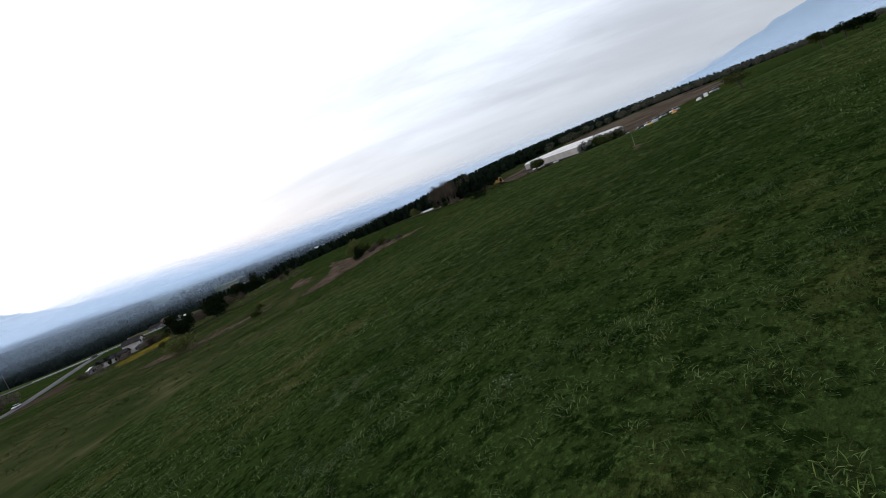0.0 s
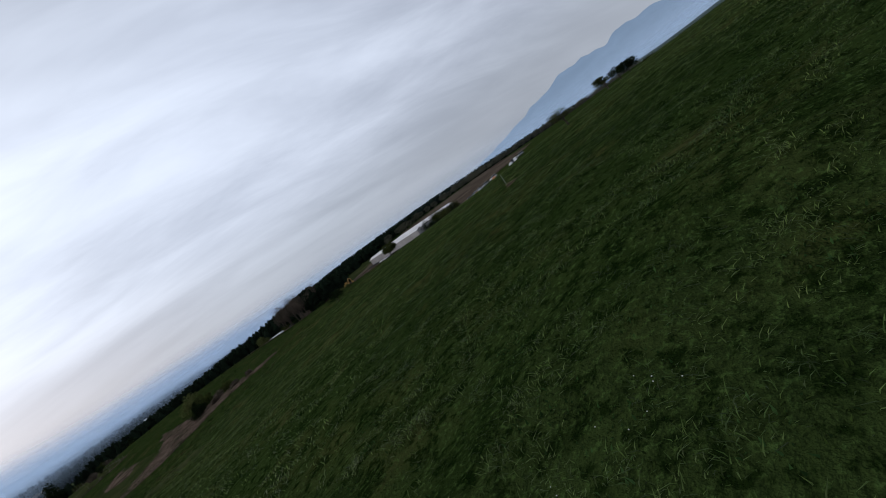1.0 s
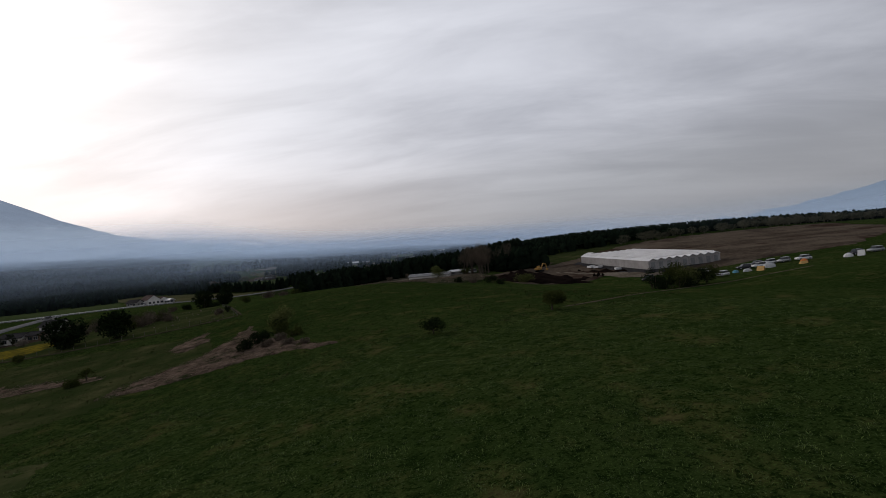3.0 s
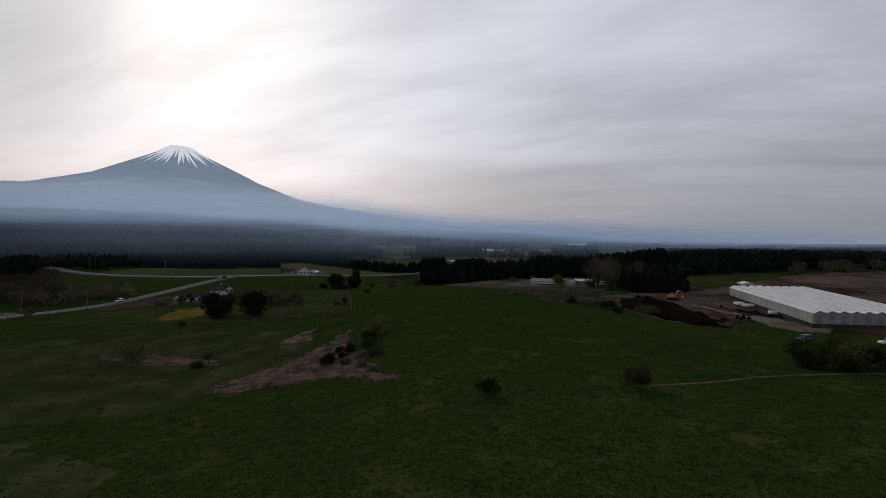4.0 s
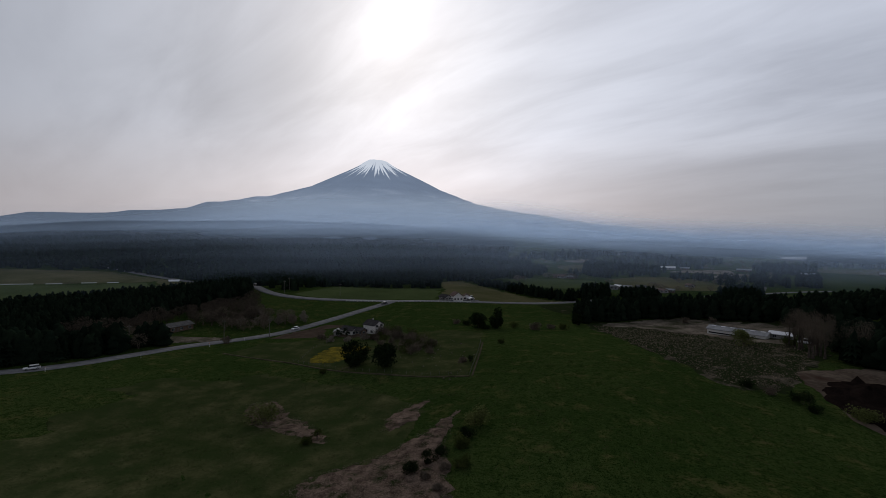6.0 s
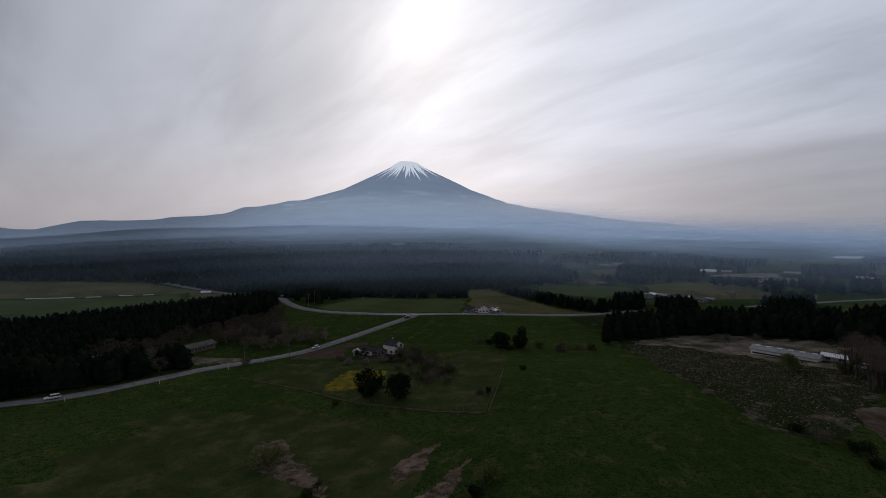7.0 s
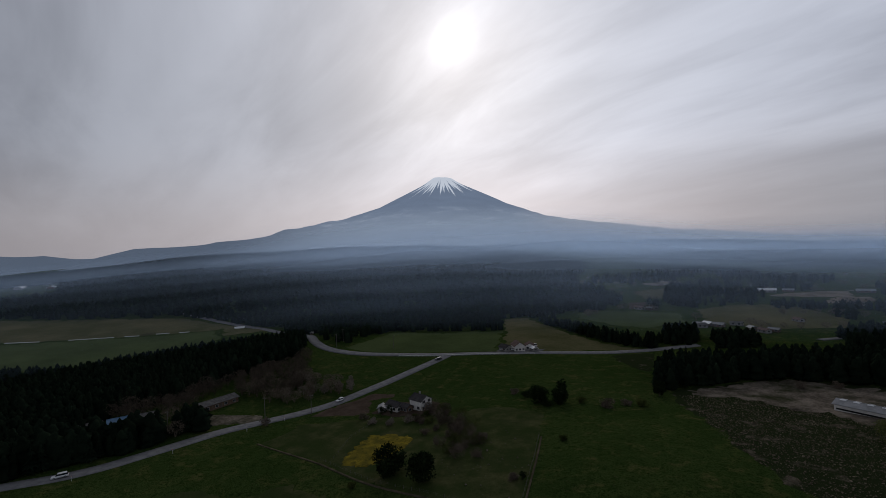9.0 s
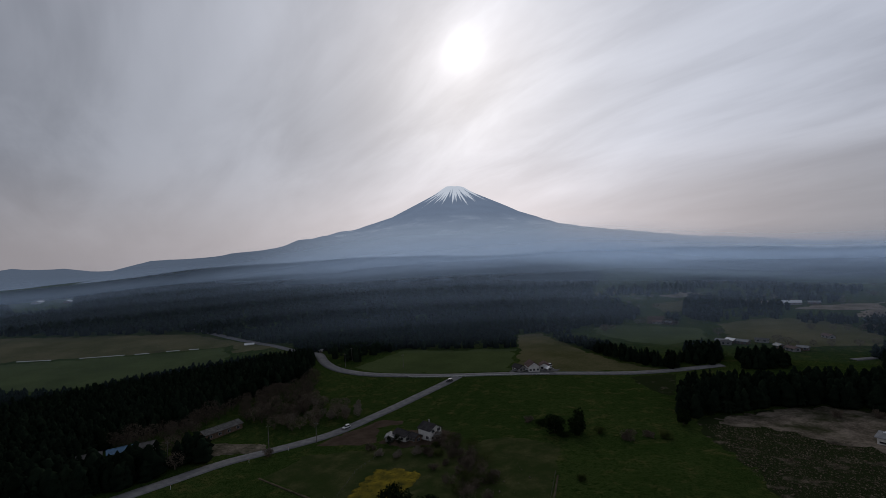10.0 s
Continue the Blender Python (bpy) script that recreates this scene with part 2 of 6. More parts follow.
M = {
    "pasture": land_material(),
    "blade": material("grass_blade", (0.027, 0.057, 0.009), (0.132, 0.182, 0.046), 0.35, 5.0, 0.5, 0.0, gloss=0.16, vary=1.1, translucent=0.25, space="World"),
    "mid_blade": material("pasture_blade", (0.011, 0.025, 0.004), (0.041, 0.065, 0.013), 0.14, 2.0, 0.7, 0.0, gloss=0.04, vary=0.8, translucent=0.25, space="World"),
    "field_blade": material("field_grass_blade", (0.022, 0.041, 0.010), (0.040, 0.060, 0.017), 0.2, 2.0, 0.9, 0.0, vary=0.6, space="World"),
    "clover": material("clover_leaves", (0.020, 0.048, 0.012), (0.045, 0.085, 0.026), 0.5, 6.0, 0.7, 0.0, vary=1.0, translucent=0.2, space="World"),
    "asphalt": material("asphalt", (0.125, 0.124, 0.128), (0.205, 0.203, 0.205), 0.4, 8.0, 0.85, 0.2, space="World"),
    "line": material("road_paint", (0.5, 0.5, 0.48), (0.65, 0.65, 0.63), 2.0, 12.0, 0.7, 0.1, space="World"),
    "bare": material("bare_ground", (0.028, 0.027, 0.017), (0.120, 0.100, 0.076), 0.40, 2.0, 0.95, 0.6, depth=0.3, spots=((0.018, 0.025, 0.010), 0.14, 0.60), space="World"),
    "pale_soil": material("pale_soil", (0.10, 0.082, 0.062), (0.21, 0.18, 0.145), 0.08, 0.9, 0.95, 0.4, depth=0.2, space="World"),
    "brown_soil": material("turned_soil", (0.006, 0.0045, 0.004), (0.017, 0.012, 0.010), 0.25, 2.5, 0.95, 0.7, depth=0.3, space="World"),
    "plough": material("ploughed_soil", (0.045, 0.033, 0.025), (0.080, 0.060, 0.045), 0.2, 3.0, 0.95, 0.6, depth=0.15, space="World"),
    "red_bank": material("scrub_bank", (0.045, 0.031, 0.023), (0.195, 0.142, 0.110), 0.45, 2.6, 0.95, 0.8, depth=0.3, soft=0.09, spots=((0.022, 0.030, 0.011), 0.3, 0.42), space="World"),
    "dry": material("dry_grass", (0.033, 0.041, 0.016), (0.086, 0.081, 0.037), 0.12, 1.4, 0.95, 0.6, depth=0.25, soft=0.22, spots=((0.026, 0.038, 0.012), 0.11, 0.56), space="World"),
    "tan_grass": material("tan_grass", (0.038, 0.046, 0.018), (0.100, 0.094, 0.044), 0.12, 1.4, 0.95, 0.6, depth=0.25, soft=0.22, spots=((0.027, 0.040, 0.013), 0.11, 0.54), space="World"),
    "meadow": material("meadow", (0.040, 0.056, 0.022), (0.064, 0.083, 0.033), 0.03, 0.7, 0.95, 0.5, depth=0.2, space="World"),
    "pale_meadow": material("dry_meadow", (0.056, 0.060, 0.026), (0.102, 0.093, 0.050), 0.03, 0.6, 0.95, 0.5, depth=0.2, space="World"),
    "flower": material("yellow_flowers", (0.060, 0.055, 0.014), (0.27, 0.205, 0.022), 0.5, 4.0, 0.9, 0.6, depth=0.2, soft=0.14, spots=((0.036, 0.040, 0.013), 0.25, 0.44), space="World"),
    "straw": material("straw", (0.22, 0.17, 0.10), (0.42, 0.34, 0.22), 2.0, 20.0, 0.95, 0.6),
    "dry_blade": material("dead_grass_blade", (0.040, 0.040, 0.016), (0.085, 0.072, 0.035), 0.3, 4.0, 0.9, 0.0, vary=0.6, space="World"),
    "conifer": material("conifer_needles", (0.005, 0.009, 0.006), (0.012, 0.019, 0.011), 0.15, 2.0, 0.9, 0.0, vary=0.7, space="World"),
    "evergreen": material("evergreen_leaves", (0.008, 0.014, 0.006), (0.018, 0.029, 0.011), 0.3, 3.0, 0.8, 0.0, vary=0.7, space="World"),
    "spring": material("spring_leaves", (0.028, 0.040, 0.011), (0.066, 0.075, 0.022), 0.3, 3.0, 0.8, 0.0, vary=0.7, translucent=0.25, space="World"),
    "fresh": material("fresh_leaves", (0.058, 0.072, 0.022), (0.135, 0.148, 0.052), 0.3, 3.0, 0.8, 0.0, vary=0.7, translucent=0.25, space="World"),
    "stalk": material("dead_stalks", (0.075, 0.058, 0.042), (0.21, 0.17, 0.125), 0.4, 4.0, 0.95, 0.0, vary=0.8, space="World"),
    "bud": material("budding_twigs", (0.076, 0.061, 0.047), (0.165, 0.133, 0.100), 0.3, 3.0, 0.9, 0.0, vary=0.6, space="World"),
    "rust": material("reddish_twigs", (0.046, 0.037, 0.029), (0.100, 0.080, 0.060), 0.3, 3.0, 0.9, 0.0, vary=0.6, space="World"),
    "blossom": material("pale_blossom", (0.12, 0.10, 0.082), (0.22, 0.19, 0.155), 0.3, 3.0, 0.9, 0.0, vary=0.5, space="World"),
    "pale_bud": material("pale_budding_twigs", (0.070, 0.070, 0.048), (0.140, 0.135, 0.095), 0.3, 3.0, 0.9, 0.0, vary=0.6, space="World"),
    "bark": material("bark", (0.045, 0.035, 0.028), (0.11, 0.09, 0.075), 1.5, 12.0, 0.95, 0.6),
}

# ---- the lie of the land ----
HOLLOWS = [(-30, 55, -4.79), (-75, 125, -5.84), (-160, 160, -1.24), (-90, 225, 1.56), (80, 275, -3.72), (95, 120, -7.08), (-120, -10, -9.14), (-60, -30, 6.96), (20, 10, -0.17), (-230, 320, 6.54), (20, 180, 2.97), (30, -45, 1.06), (60, 60, -3.33), (0, 50, 4.02), (-20, -10, -1.04), (110, 50, 0.56), (120, 85, 1.64), (130, 150, 1.85), (60, 0, 2.64), (85, 0, 0.62), (85, 60, -1.38), (115, 60, 0.92), (75, 85, -3.53), (100, 85, -0.5), (117, 124, 0.83), (141, 116, -1.35), (135, 181, -1.03), (50, 80, 9.05), (40, 50, -2.95), (118, 80, 1.66), (-90, 222, -4.16), (-64, 158, 2.16), (-20, 355, -3.16), (-150, 205, -3.87), (10, 290, -2.58), (-50, -20, -1.02)]
RISES = [(215, 320, 6.5), (320, 275, 5.0), (420, 215, 3.0)]  # the wooded rise behind the sheds
PEAK = Vector((-1317, 2737))  # where the plain's long slope centres
SUMMIT, REACH = Vector((-1873, 3971)), 1.45
SKIRT = [(0, 548), (60, 552), (210, 478), (425, 372), (675, 286), (947, 228), (1287, 165), (1720, 105), (2046, 64), (2300, 34), (2500, 16), (2700, 6), (3000, 0), (9000, 0)]
SKIRT_R, SKIRT_H = [a for a, b in SKIRT], [b for a, b in SKIRT]


def smooth(v, lo, hi):
    k = np.clip((v - lo) / (hi - lo), 0, 1)
    return k * k * (3 - 2 * k)


def waves(x, y, size, seed):
    """Smooth rolling ground, about -1 to 1, from a few crossing waves."""
    rng = np.random.RandomState(seed)
    s = 0
    for k in range(7):
        a, p, w = rng.uniform(0, 6.28), rng.uniform(0, 6.28), size * rng.uniform(0.6, 1.7)
        s = s + np.sin((x * np.cos(a) + y * np.sin(a)) * 6.28 / w + p)
    return s / 3.2


def height(x, y):
    x, y = np.asarray(x, float), np.asarray(y, float)
    near = 2.43 + 0.0134 * x + 0.0103 * y
    for a, b, h in HOLLOWS:
        near = near + h * np.exp(-((x - a) ** 2 + (y - b) ** 2) / 4050.0)
    near = near - 14.0 * smooth(x, 55, 112) * smooth(y, 52, 14)
    d = np.hypot(x + 20, y - 120)
    r = np.hypot(x - PEAK.x, y - PEAK.y)
    far = 4 + 0.0105 * d + np.interp(np.maximum(r, 1500), SKIRT_R, SKIRT_H) * 0.62 + waves(x, y, 420, 3) * np.clip((d - 350) / 160, 0, 2.5)
    far = far - 9.0 * smooth(x, 200, 420) * smooth(y, 520, 240)
    w = smooth(d, 320, 700)
    land = near * (1 - w) + far * w
    for a, b, h in RISES:
        land = land + h * np.exp(-((x - a) ** 2 + (y - b) ** 2) / 7200.0)
    return land


def z_at(x, y):
    return float(height(x, y))


def fast_mesh(name, verts, faces):
    """A mesh from arrays: verts (n, 3), faces (m, 3 or 4)."""
    verts, faces = np.asarray(verts, np.float32), np.asarray(faces, np.int32)
    me = bpy.data.meshes.new(name)
    m, k = faces.shape
    me.vertices.add(len(verts))
    me.vertices.foreach_set("co", verts.ravel())
    me.loops.add(m * k)
    me.loops.foreach_set("vertex_index", faces.ravel())
    me.polygons.add(m)
    me.polygons.foreach_set("loop_start", np.arange(0, m * k, k, dtype=np.int32))
    me.update(calc_edges=True)
    return me


def solid(name, verts, faces, mat, parent=None, shade=False, label=""):
    me = fast_mesh(name, verts, faces)
    me.materials.append(mat)
    if shade:
        me.polygons.foreach_set("use_smooth", np.ones(len(me.polygons), bool))
    ob = new(name, me)
    if parent is not None:
        ob.parent = parent
    return tagged(ob, label)


def part(name, bm, mat, parent=None, label="", shade=False):
    """Links a bmesh as one mesh object, under a thing or a part."""
    me = bpy.data.meshes.new(name)
    bm.normal_update()
    bm.to_mesh(me)
    bm.free()
    me.materials.append(mat)
    if shade:
        me.polygons.foreach_set("use_smooth", np.ones(len(me.polygons), bool))
    ob = new(name, me)
    if parent is not None:
        ob.parent = parent
    return tagged(ob, label)


def thing(name, x, y, turn=0.0, label="", category="", group="", sink=0.0, z=None):
    """An Empty on the ground that carries a thing's parts."""
    ob = new(name)
    ob.empty_display_size = 0.3
    ob.matrix_world = pose(x, y, (z_at(x, y) if z is None else z) - sink, 0, 0, turn)
    return tagged(ob, label, category, group)


def ring_grid(cx, cy, radii, count):
    a = np.linspace(0, 2 * np.pi, count, endpoint=False)
    x = cx + radii[:, None] * np.cos(a)
    y = cy + radii[:, None] * np.sin(a)
    i = np.arange(len(radii) - 1)[:, None] * count
    j, j2 = np.arange(count), (np.arange(count) + 1) % count
    f = np.stack([i + j, i + count + j, i + count + j2, i + j2], -1).reshape(-1, 4)
    return x, y, f


def near_bumps(x, y):
    k = smooth(np.hypot(x + 30, y - 10), 110, 60)
    return k * (waves(x, y, 1.6, 13) * 0.06 + waves(x, y, 4.2, 11) * 0.07 + waves(x, y, 9.5, 12) * 0.08)


def make_ground():
    radii = [0.05]
    while radii[-1] < 4800:
        radii.append(radii[-1] + (0.6 if radii[-1] < 62 else max(1.0, radii[-1] * 0.022)))
    x, y, f = ring_grid(-30.0, 5.0, np.array(radii), 500)
    z = height(x, y) + near_bumps(x, y)
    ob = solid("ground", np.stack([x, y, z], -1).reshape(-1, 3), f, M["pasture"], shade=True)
    tagged(ob, "rolling green pasture with dry tufts, reaching to the horizon", "ground", kind="structure")


make_ground()


def inside(poly, x, y):
    x, y = np.asarray(x, float), np.asarray(y, float)
    hit = np.zeros(x.shape, bool)
    for (ax, ay), (bx, by) in zip(poly, poly[1:] + poly[:1]):
        hit ^= ((ay > y) != (by > y)) & (x < (bx - ax) * (y - ay) / (by - ay + 1e-12) + ax)
    return hit


def patch(name, poly, mat, label, lift=0.10, step=4.0, ragged=1.0, kind="structure", category="ground", seed=1, bumps=0.0):
    """A piece of land cover that lies on the ground, with a ragged rim that dips into it."""
    rng = np.random.RandomState(seed)
    rim = []
    for (ax, ay), (bx, by) in zip(poly, poly[1:] + poly[:1]):
        k = max(1, int(math.hypot(bx - ax, by - ay) / step))
        for i in range(k):
            px, py = ax + (bx - ax) * i / k, ay + (by - ay) * i / k
            rim.append((px + rng.uniform(-1, 1) * ragged, py + rng.uniform(-1, 1) * ragged))
    xs, ys = [p[0] for p in rim], [p[1] for p in rim]
    gx, gy = np.meshgrid(np.arange(min(xs), max(xs), step), np.arange(min(ys), max(ys), step))
    gx, gy = gx + rng.uniform(-0.3, 0.3, gx.shape) * step, gy + rng.uniform(-0.3, 0.3, gy.shape) * step
    keep = inside(rim, gx, gy)
    pts = [Vector(p) for p in rim] + [Vector((a, b)) for a, b in zip(gx[keep], gy[keep])]
    k = len(rim)
    vs, es, fs, *_ = geometry.delaunay_2d_cdt(pts, [(i, (i + 1) % k) for i in range(k)], [], 1, 1e-4)
    v = np.array([(p.x, p.y) for p in vs])
    z = height(v[:, 0], v[:, 1]) + near_bumps(v[:, 0], v[:, 1]) + lift
    if bumps:
        z[k:] += np.abs(waves(v[k:, 0], v[k:, 1], step * 3, seed)) * bumps
    z[:k] -= lift * 1.6
    ob = solid(name, np.column_stack([v, z]), np.array([f for f in fs if len(f) == 3]), mat, shade=True)
    return tagged(ob, label, category, kind=kind)


def ribbon(name, line, width, mat, label, lift=0.15, category="road", step=3.0, crown=0.0, kind="structure", parent=None, thick=0.3):
    """A road or path: a strip with thickness along a smoothed line."""
    pts = np.array(line, float)
    s = np.r_[0, np.cumsum(np.hypot(*np.diff(pts, axis=0).T))]
    k = np.arange(0, s[-1], step)
    x, y = np.interp(k, s, pts[:, 0]), np.interp(k, s, pts[:, 1])
    soft = np.ones(7) / 7
    if len(x) > 14:
        x[3:-3], y[3:-3] = np.convolve(x, soft, "valid"), np.convolve(y, soft, "valid")
    tx, ty = np.gradient(x), np.gradient(y)
    n = np.hypot(tx, ty)
    tx, ty = tx / n, ty / n
    cols = []
    zc = height(x, y)
    for u, dz in ((-0.5, -thick), (-0.5, lift), (-0.17, lift + crown), (0.17, lift + crown), (0.5, lift), (0.5, -thick)):
        px, py = x - ty * width * u, y + tx * width * u
        cols.append(np.column_stack([px, py, np.maximum(height(px, py), zc - 0.1) + dz]))
    v = np.stack(cols, 1)
    m, c = v.shape[:2]
    i = np.arange(m - 1)[:, None] * c
    j = np.arange(c - 1)
    f = np.stack([i + j, i + j + 1, i + c + j + 1, i + c + j], -1).reshape(-1, 4)[:, ::-1]
    ob = solid(name, v.reshape(-1, 3), f, mat, parent)
    if parent is None:
        tagged(ob, label, category, kind=kind)
    return ob


ROAD_A = [(-250, 10), (-205, 74), (-182.6, 109.6), (-175.9, 115.9), (-168.3, 127.4), (-165.5, 146.5), (-161.3, 176.7), (-155.0, 188.6), (-151.9, 195.1), (-148.0, 201.9), (-143.1, 210.3), (-138.4, 220.4), (-134.1, 236.9), (-128.8, 254.7), (-123.9, 276.6), (-120.2, 297.6), (-119.2, 313.2)]
ROAD_B = [(-520, 402), (-420, 384), (-345, 374), (-285, 352), (-252, 332), (-224.6, 306.3), (-205.7, 295.2), (-189.4, 293.0), (-172.8, 295.4), (-151.7, 303.2), (-124.0, 313.0), (-104.4, 322.0), (-91.3, 327.9), (-72.0, 337.0), (-44.3, 348.7), (-27.0, 354.6), (-11.3, 360.8), (4.3, 367.6), (30, 380)]
ribbon("road_1", ROAD_A, 6.6, M["asphalt"], "grey two-lane country road of worn asphalt between fields", 0.14, crown=0.05)
ribbon("road_2", ROAD_B, 7.0, M["asphalt"], "grey main road of worn asphalt crossing the fields", 0.22, crown=0.05)

# ---- the mountain and the far ridge ----


def make_mountain():
    radii = np.r_[np.linspace(1, 70, 12), np.geomspace(78, 2650, 96)]
    x, y, f = ring_grid(0.0, 0.0, radii, 720)
    a, r = np.arctan2(y, x), np.hypot(x, y)
    gully = 0.45 * np.sin(a * 23 + 1.5 * np.sin(a * 7)) + 0.35 * np.sin(a * 41 + 2 * np.sin(a * 11 + 1)) + 0.35 * np.sin(a * 67 + r * 0.004) + 0.25 * np.sin(a * 113 + 2 * np.sin(a * 17))
    z = np.interp(r, SKIRT_R, SKIRT_H)
    # the southern flank falls away a little faster
    z = z * (1 - 0.05 * smooth(np.cos(a + 0.55), 0.3, 0.95) * smooth(r, 300, 900))
    z = z + gully * 7 * smooth(r, 40, 160) * smooth(r, 900, 300) + waves(x, y, 260, 5) * 5 * smooth(r, 300, 900) + waves(x, y, 90, 6) * 2.5 * smooth(r, 300, 700)
    z = z - smooth(r, 2250, 2650) * 70 + 20 * smooth(r, 150, 40)
    # small old cones and shoulders on the northern flank
    for px, py, h, s in ((-350, -640, 8, 130), (-405, -800, 10, 120), (-432, -960, 11, 55), (-450, -1270, 9, 55), (-500, -1410, 5, 80), (-560, -1560, 20, 90), (-640, -1640, 10, 90), (-810, -1770, 28, 60), (-900, -1870, 40, 90), (-1000, -1970, 45, 120), (-1130, -2080, 45, 130)):
        z = z + h * np.exp(-((x - px) ** 2 + (y - py) ** 2) / (2 * s * s))
    z = z + smooth(r, 20, 58) * 10 - 10 + waves(x, y, 60, 8) * 3 * smooth(r, 90, 40)
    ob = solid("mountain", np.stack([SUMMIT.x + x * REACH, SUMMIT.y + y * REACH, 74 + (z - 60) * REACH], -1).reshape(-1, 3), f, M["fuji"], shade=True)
    at = ob.data.attributes.new("gully", "FLOAT", "POINT")
    at.data.foreach_set("value", (-gully).astype(np.float32).ravel())
    tagged(ob, "broad volcano with a snow-streaked summit, blue haze painted on as glow", "mountain", kind="structure")


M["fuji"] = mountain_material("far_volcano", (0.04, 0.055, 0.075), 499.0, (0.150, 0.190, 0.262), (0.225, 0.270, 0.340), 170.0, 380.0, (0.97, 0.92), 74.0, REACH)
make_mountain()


def make_ridge():
    """The wooded range to the west, as a long ridge with a broken crest."""
    az = np.radians(np.linspace(-48, -150, 240))
    crest = 0.9 * np.interp(-np.degrees(az), [48, 54, 60, 67, 72, 74.5, 77, 79, 80.5, 85, 89, 95, 110, 130, 150], [40, 75, 120, 190, 250, 290, 255, 250, 275, 240, 195, 170, 220, 180, 120])
    crest = crest + np.interp(np.degrees(az), np.linspace(-150, -48, 110), np.random.RandomState(4).uniform(-11, 11, 110))
    rows = []
    for d, k in ((2300, -0.1), (2550, 0.28), (2750, 0.62), (2900, 0.88), (3000, 1.0), (3150, 0.8), (3400, 0.2)):
        rows.append(np.column_stack([d * -np.sin(az), d * np.cos(az), crest * k + 6 * np.sin(az * 90 + d)]))
    v = np.stack(rows, 0)
    m, c = v.shape[:2]
    i, j = np.arange(m - 1)[:, None] * c, np.arange(c - 1)
    f = np.stack([i + j, i + c + j, i + c + j + 1, i + j + 1], -1).reshape(-1, 4)
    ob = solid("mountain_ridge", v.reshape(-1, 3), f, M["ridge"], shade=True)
    tagged(ob, "long wooded mountain ridge, blue-grey haze painted on as glow", "mountain", kind="structure")


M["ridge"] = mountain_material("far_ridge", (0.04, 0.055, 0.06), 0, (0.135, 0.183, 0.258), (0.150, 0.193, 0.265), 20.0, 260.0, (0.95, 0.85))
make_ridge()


def make_haze_sheet(share, start, top):
    """A translucent curtain added in place of mist and distance haze over the plain; it climbs only before the
    mountain.
    """
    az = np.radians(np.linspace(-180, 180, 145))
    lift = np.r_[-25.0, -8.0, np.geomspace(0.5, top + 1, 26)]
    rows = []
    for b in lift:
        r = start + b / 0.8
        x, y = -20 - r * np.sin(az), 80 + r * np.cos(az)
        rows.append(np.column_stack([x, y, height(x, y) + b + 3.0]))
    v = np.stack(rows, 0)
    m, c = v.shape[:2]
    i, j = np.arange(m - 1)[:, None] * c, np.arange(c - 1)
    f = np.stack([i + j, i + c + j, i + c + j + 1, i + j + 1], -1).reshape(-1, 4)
    ob = solid("haze_sheet", v.reshape(-1, 3), f, haze_sheet_material("mist", share), shade=True)
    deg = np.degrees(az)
    # the curtain stands lower to both sides of the cone
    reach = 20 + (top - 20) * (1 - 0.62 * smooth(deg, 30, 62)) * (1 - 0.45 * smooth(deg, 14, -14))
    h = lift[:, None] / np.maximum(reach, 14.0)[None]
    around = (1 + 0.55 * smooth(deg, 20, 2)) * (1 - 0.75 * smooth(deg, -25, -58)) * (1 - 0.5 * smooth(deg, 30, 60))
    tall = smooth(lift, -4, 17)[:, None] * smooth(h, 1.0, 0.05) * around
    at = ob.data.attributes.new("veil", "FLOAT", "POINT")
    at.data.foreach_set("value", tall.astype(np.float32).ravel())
    tagged(ob, "translucent sheet standing in for blue-grey mist and haze over the plain", "mist", kind="stuff")


# seven curtains, denser outward, imitate haze that thickens with distance
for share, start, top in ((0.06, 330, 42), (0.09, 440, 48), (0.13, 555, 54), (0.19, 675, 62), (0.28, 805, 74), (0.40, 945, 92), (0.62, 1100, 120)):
    make_haze_sheet(share, start, top)

# ---- woods ----


def conifer_mesh(seed, tiers=6, sides=9):
    """One conifer of unit height as arrays: ragged skirts of branches round a stem."""
    rng = np.random.RandomState(seed)
    v, f = [], []
    for t in range(tiers):
        k = t / tiers
        top, low = 1.0 - k * 0.80, max(0.06, 0.80 - k * 0.84)
        r = 0.25 * math.sqrt(k + 0.10) * rng.uniform(0.85, 1.15)
        c = len(v)
        v.append((rng.uniform(-0.01, 0.01), rng.uniform(-0.01, 0.01), top))
        n = sides * 2
        for i in range(n):
            a = 6.283 * (i + rng.uniform(-0.3, 0.3)) / n
            q = r * (1.0 if i % 2 == 0 else 0.55) * rng.uniform(0.75, 1.2)
            v.append((q * math.cos(a), q * math.sin(a), low + (0.0 if i % 2 == 0 else 0.07) + rng.uniform(-0.03, 0.03)))
        for i in range(n):
            f.append((c, c + 1 + i, c + 1 + (i + 1) % n))
    return np.array(v), np.array(f)


CONIFERS = [conifer_mesh(s) for s in range(5)]


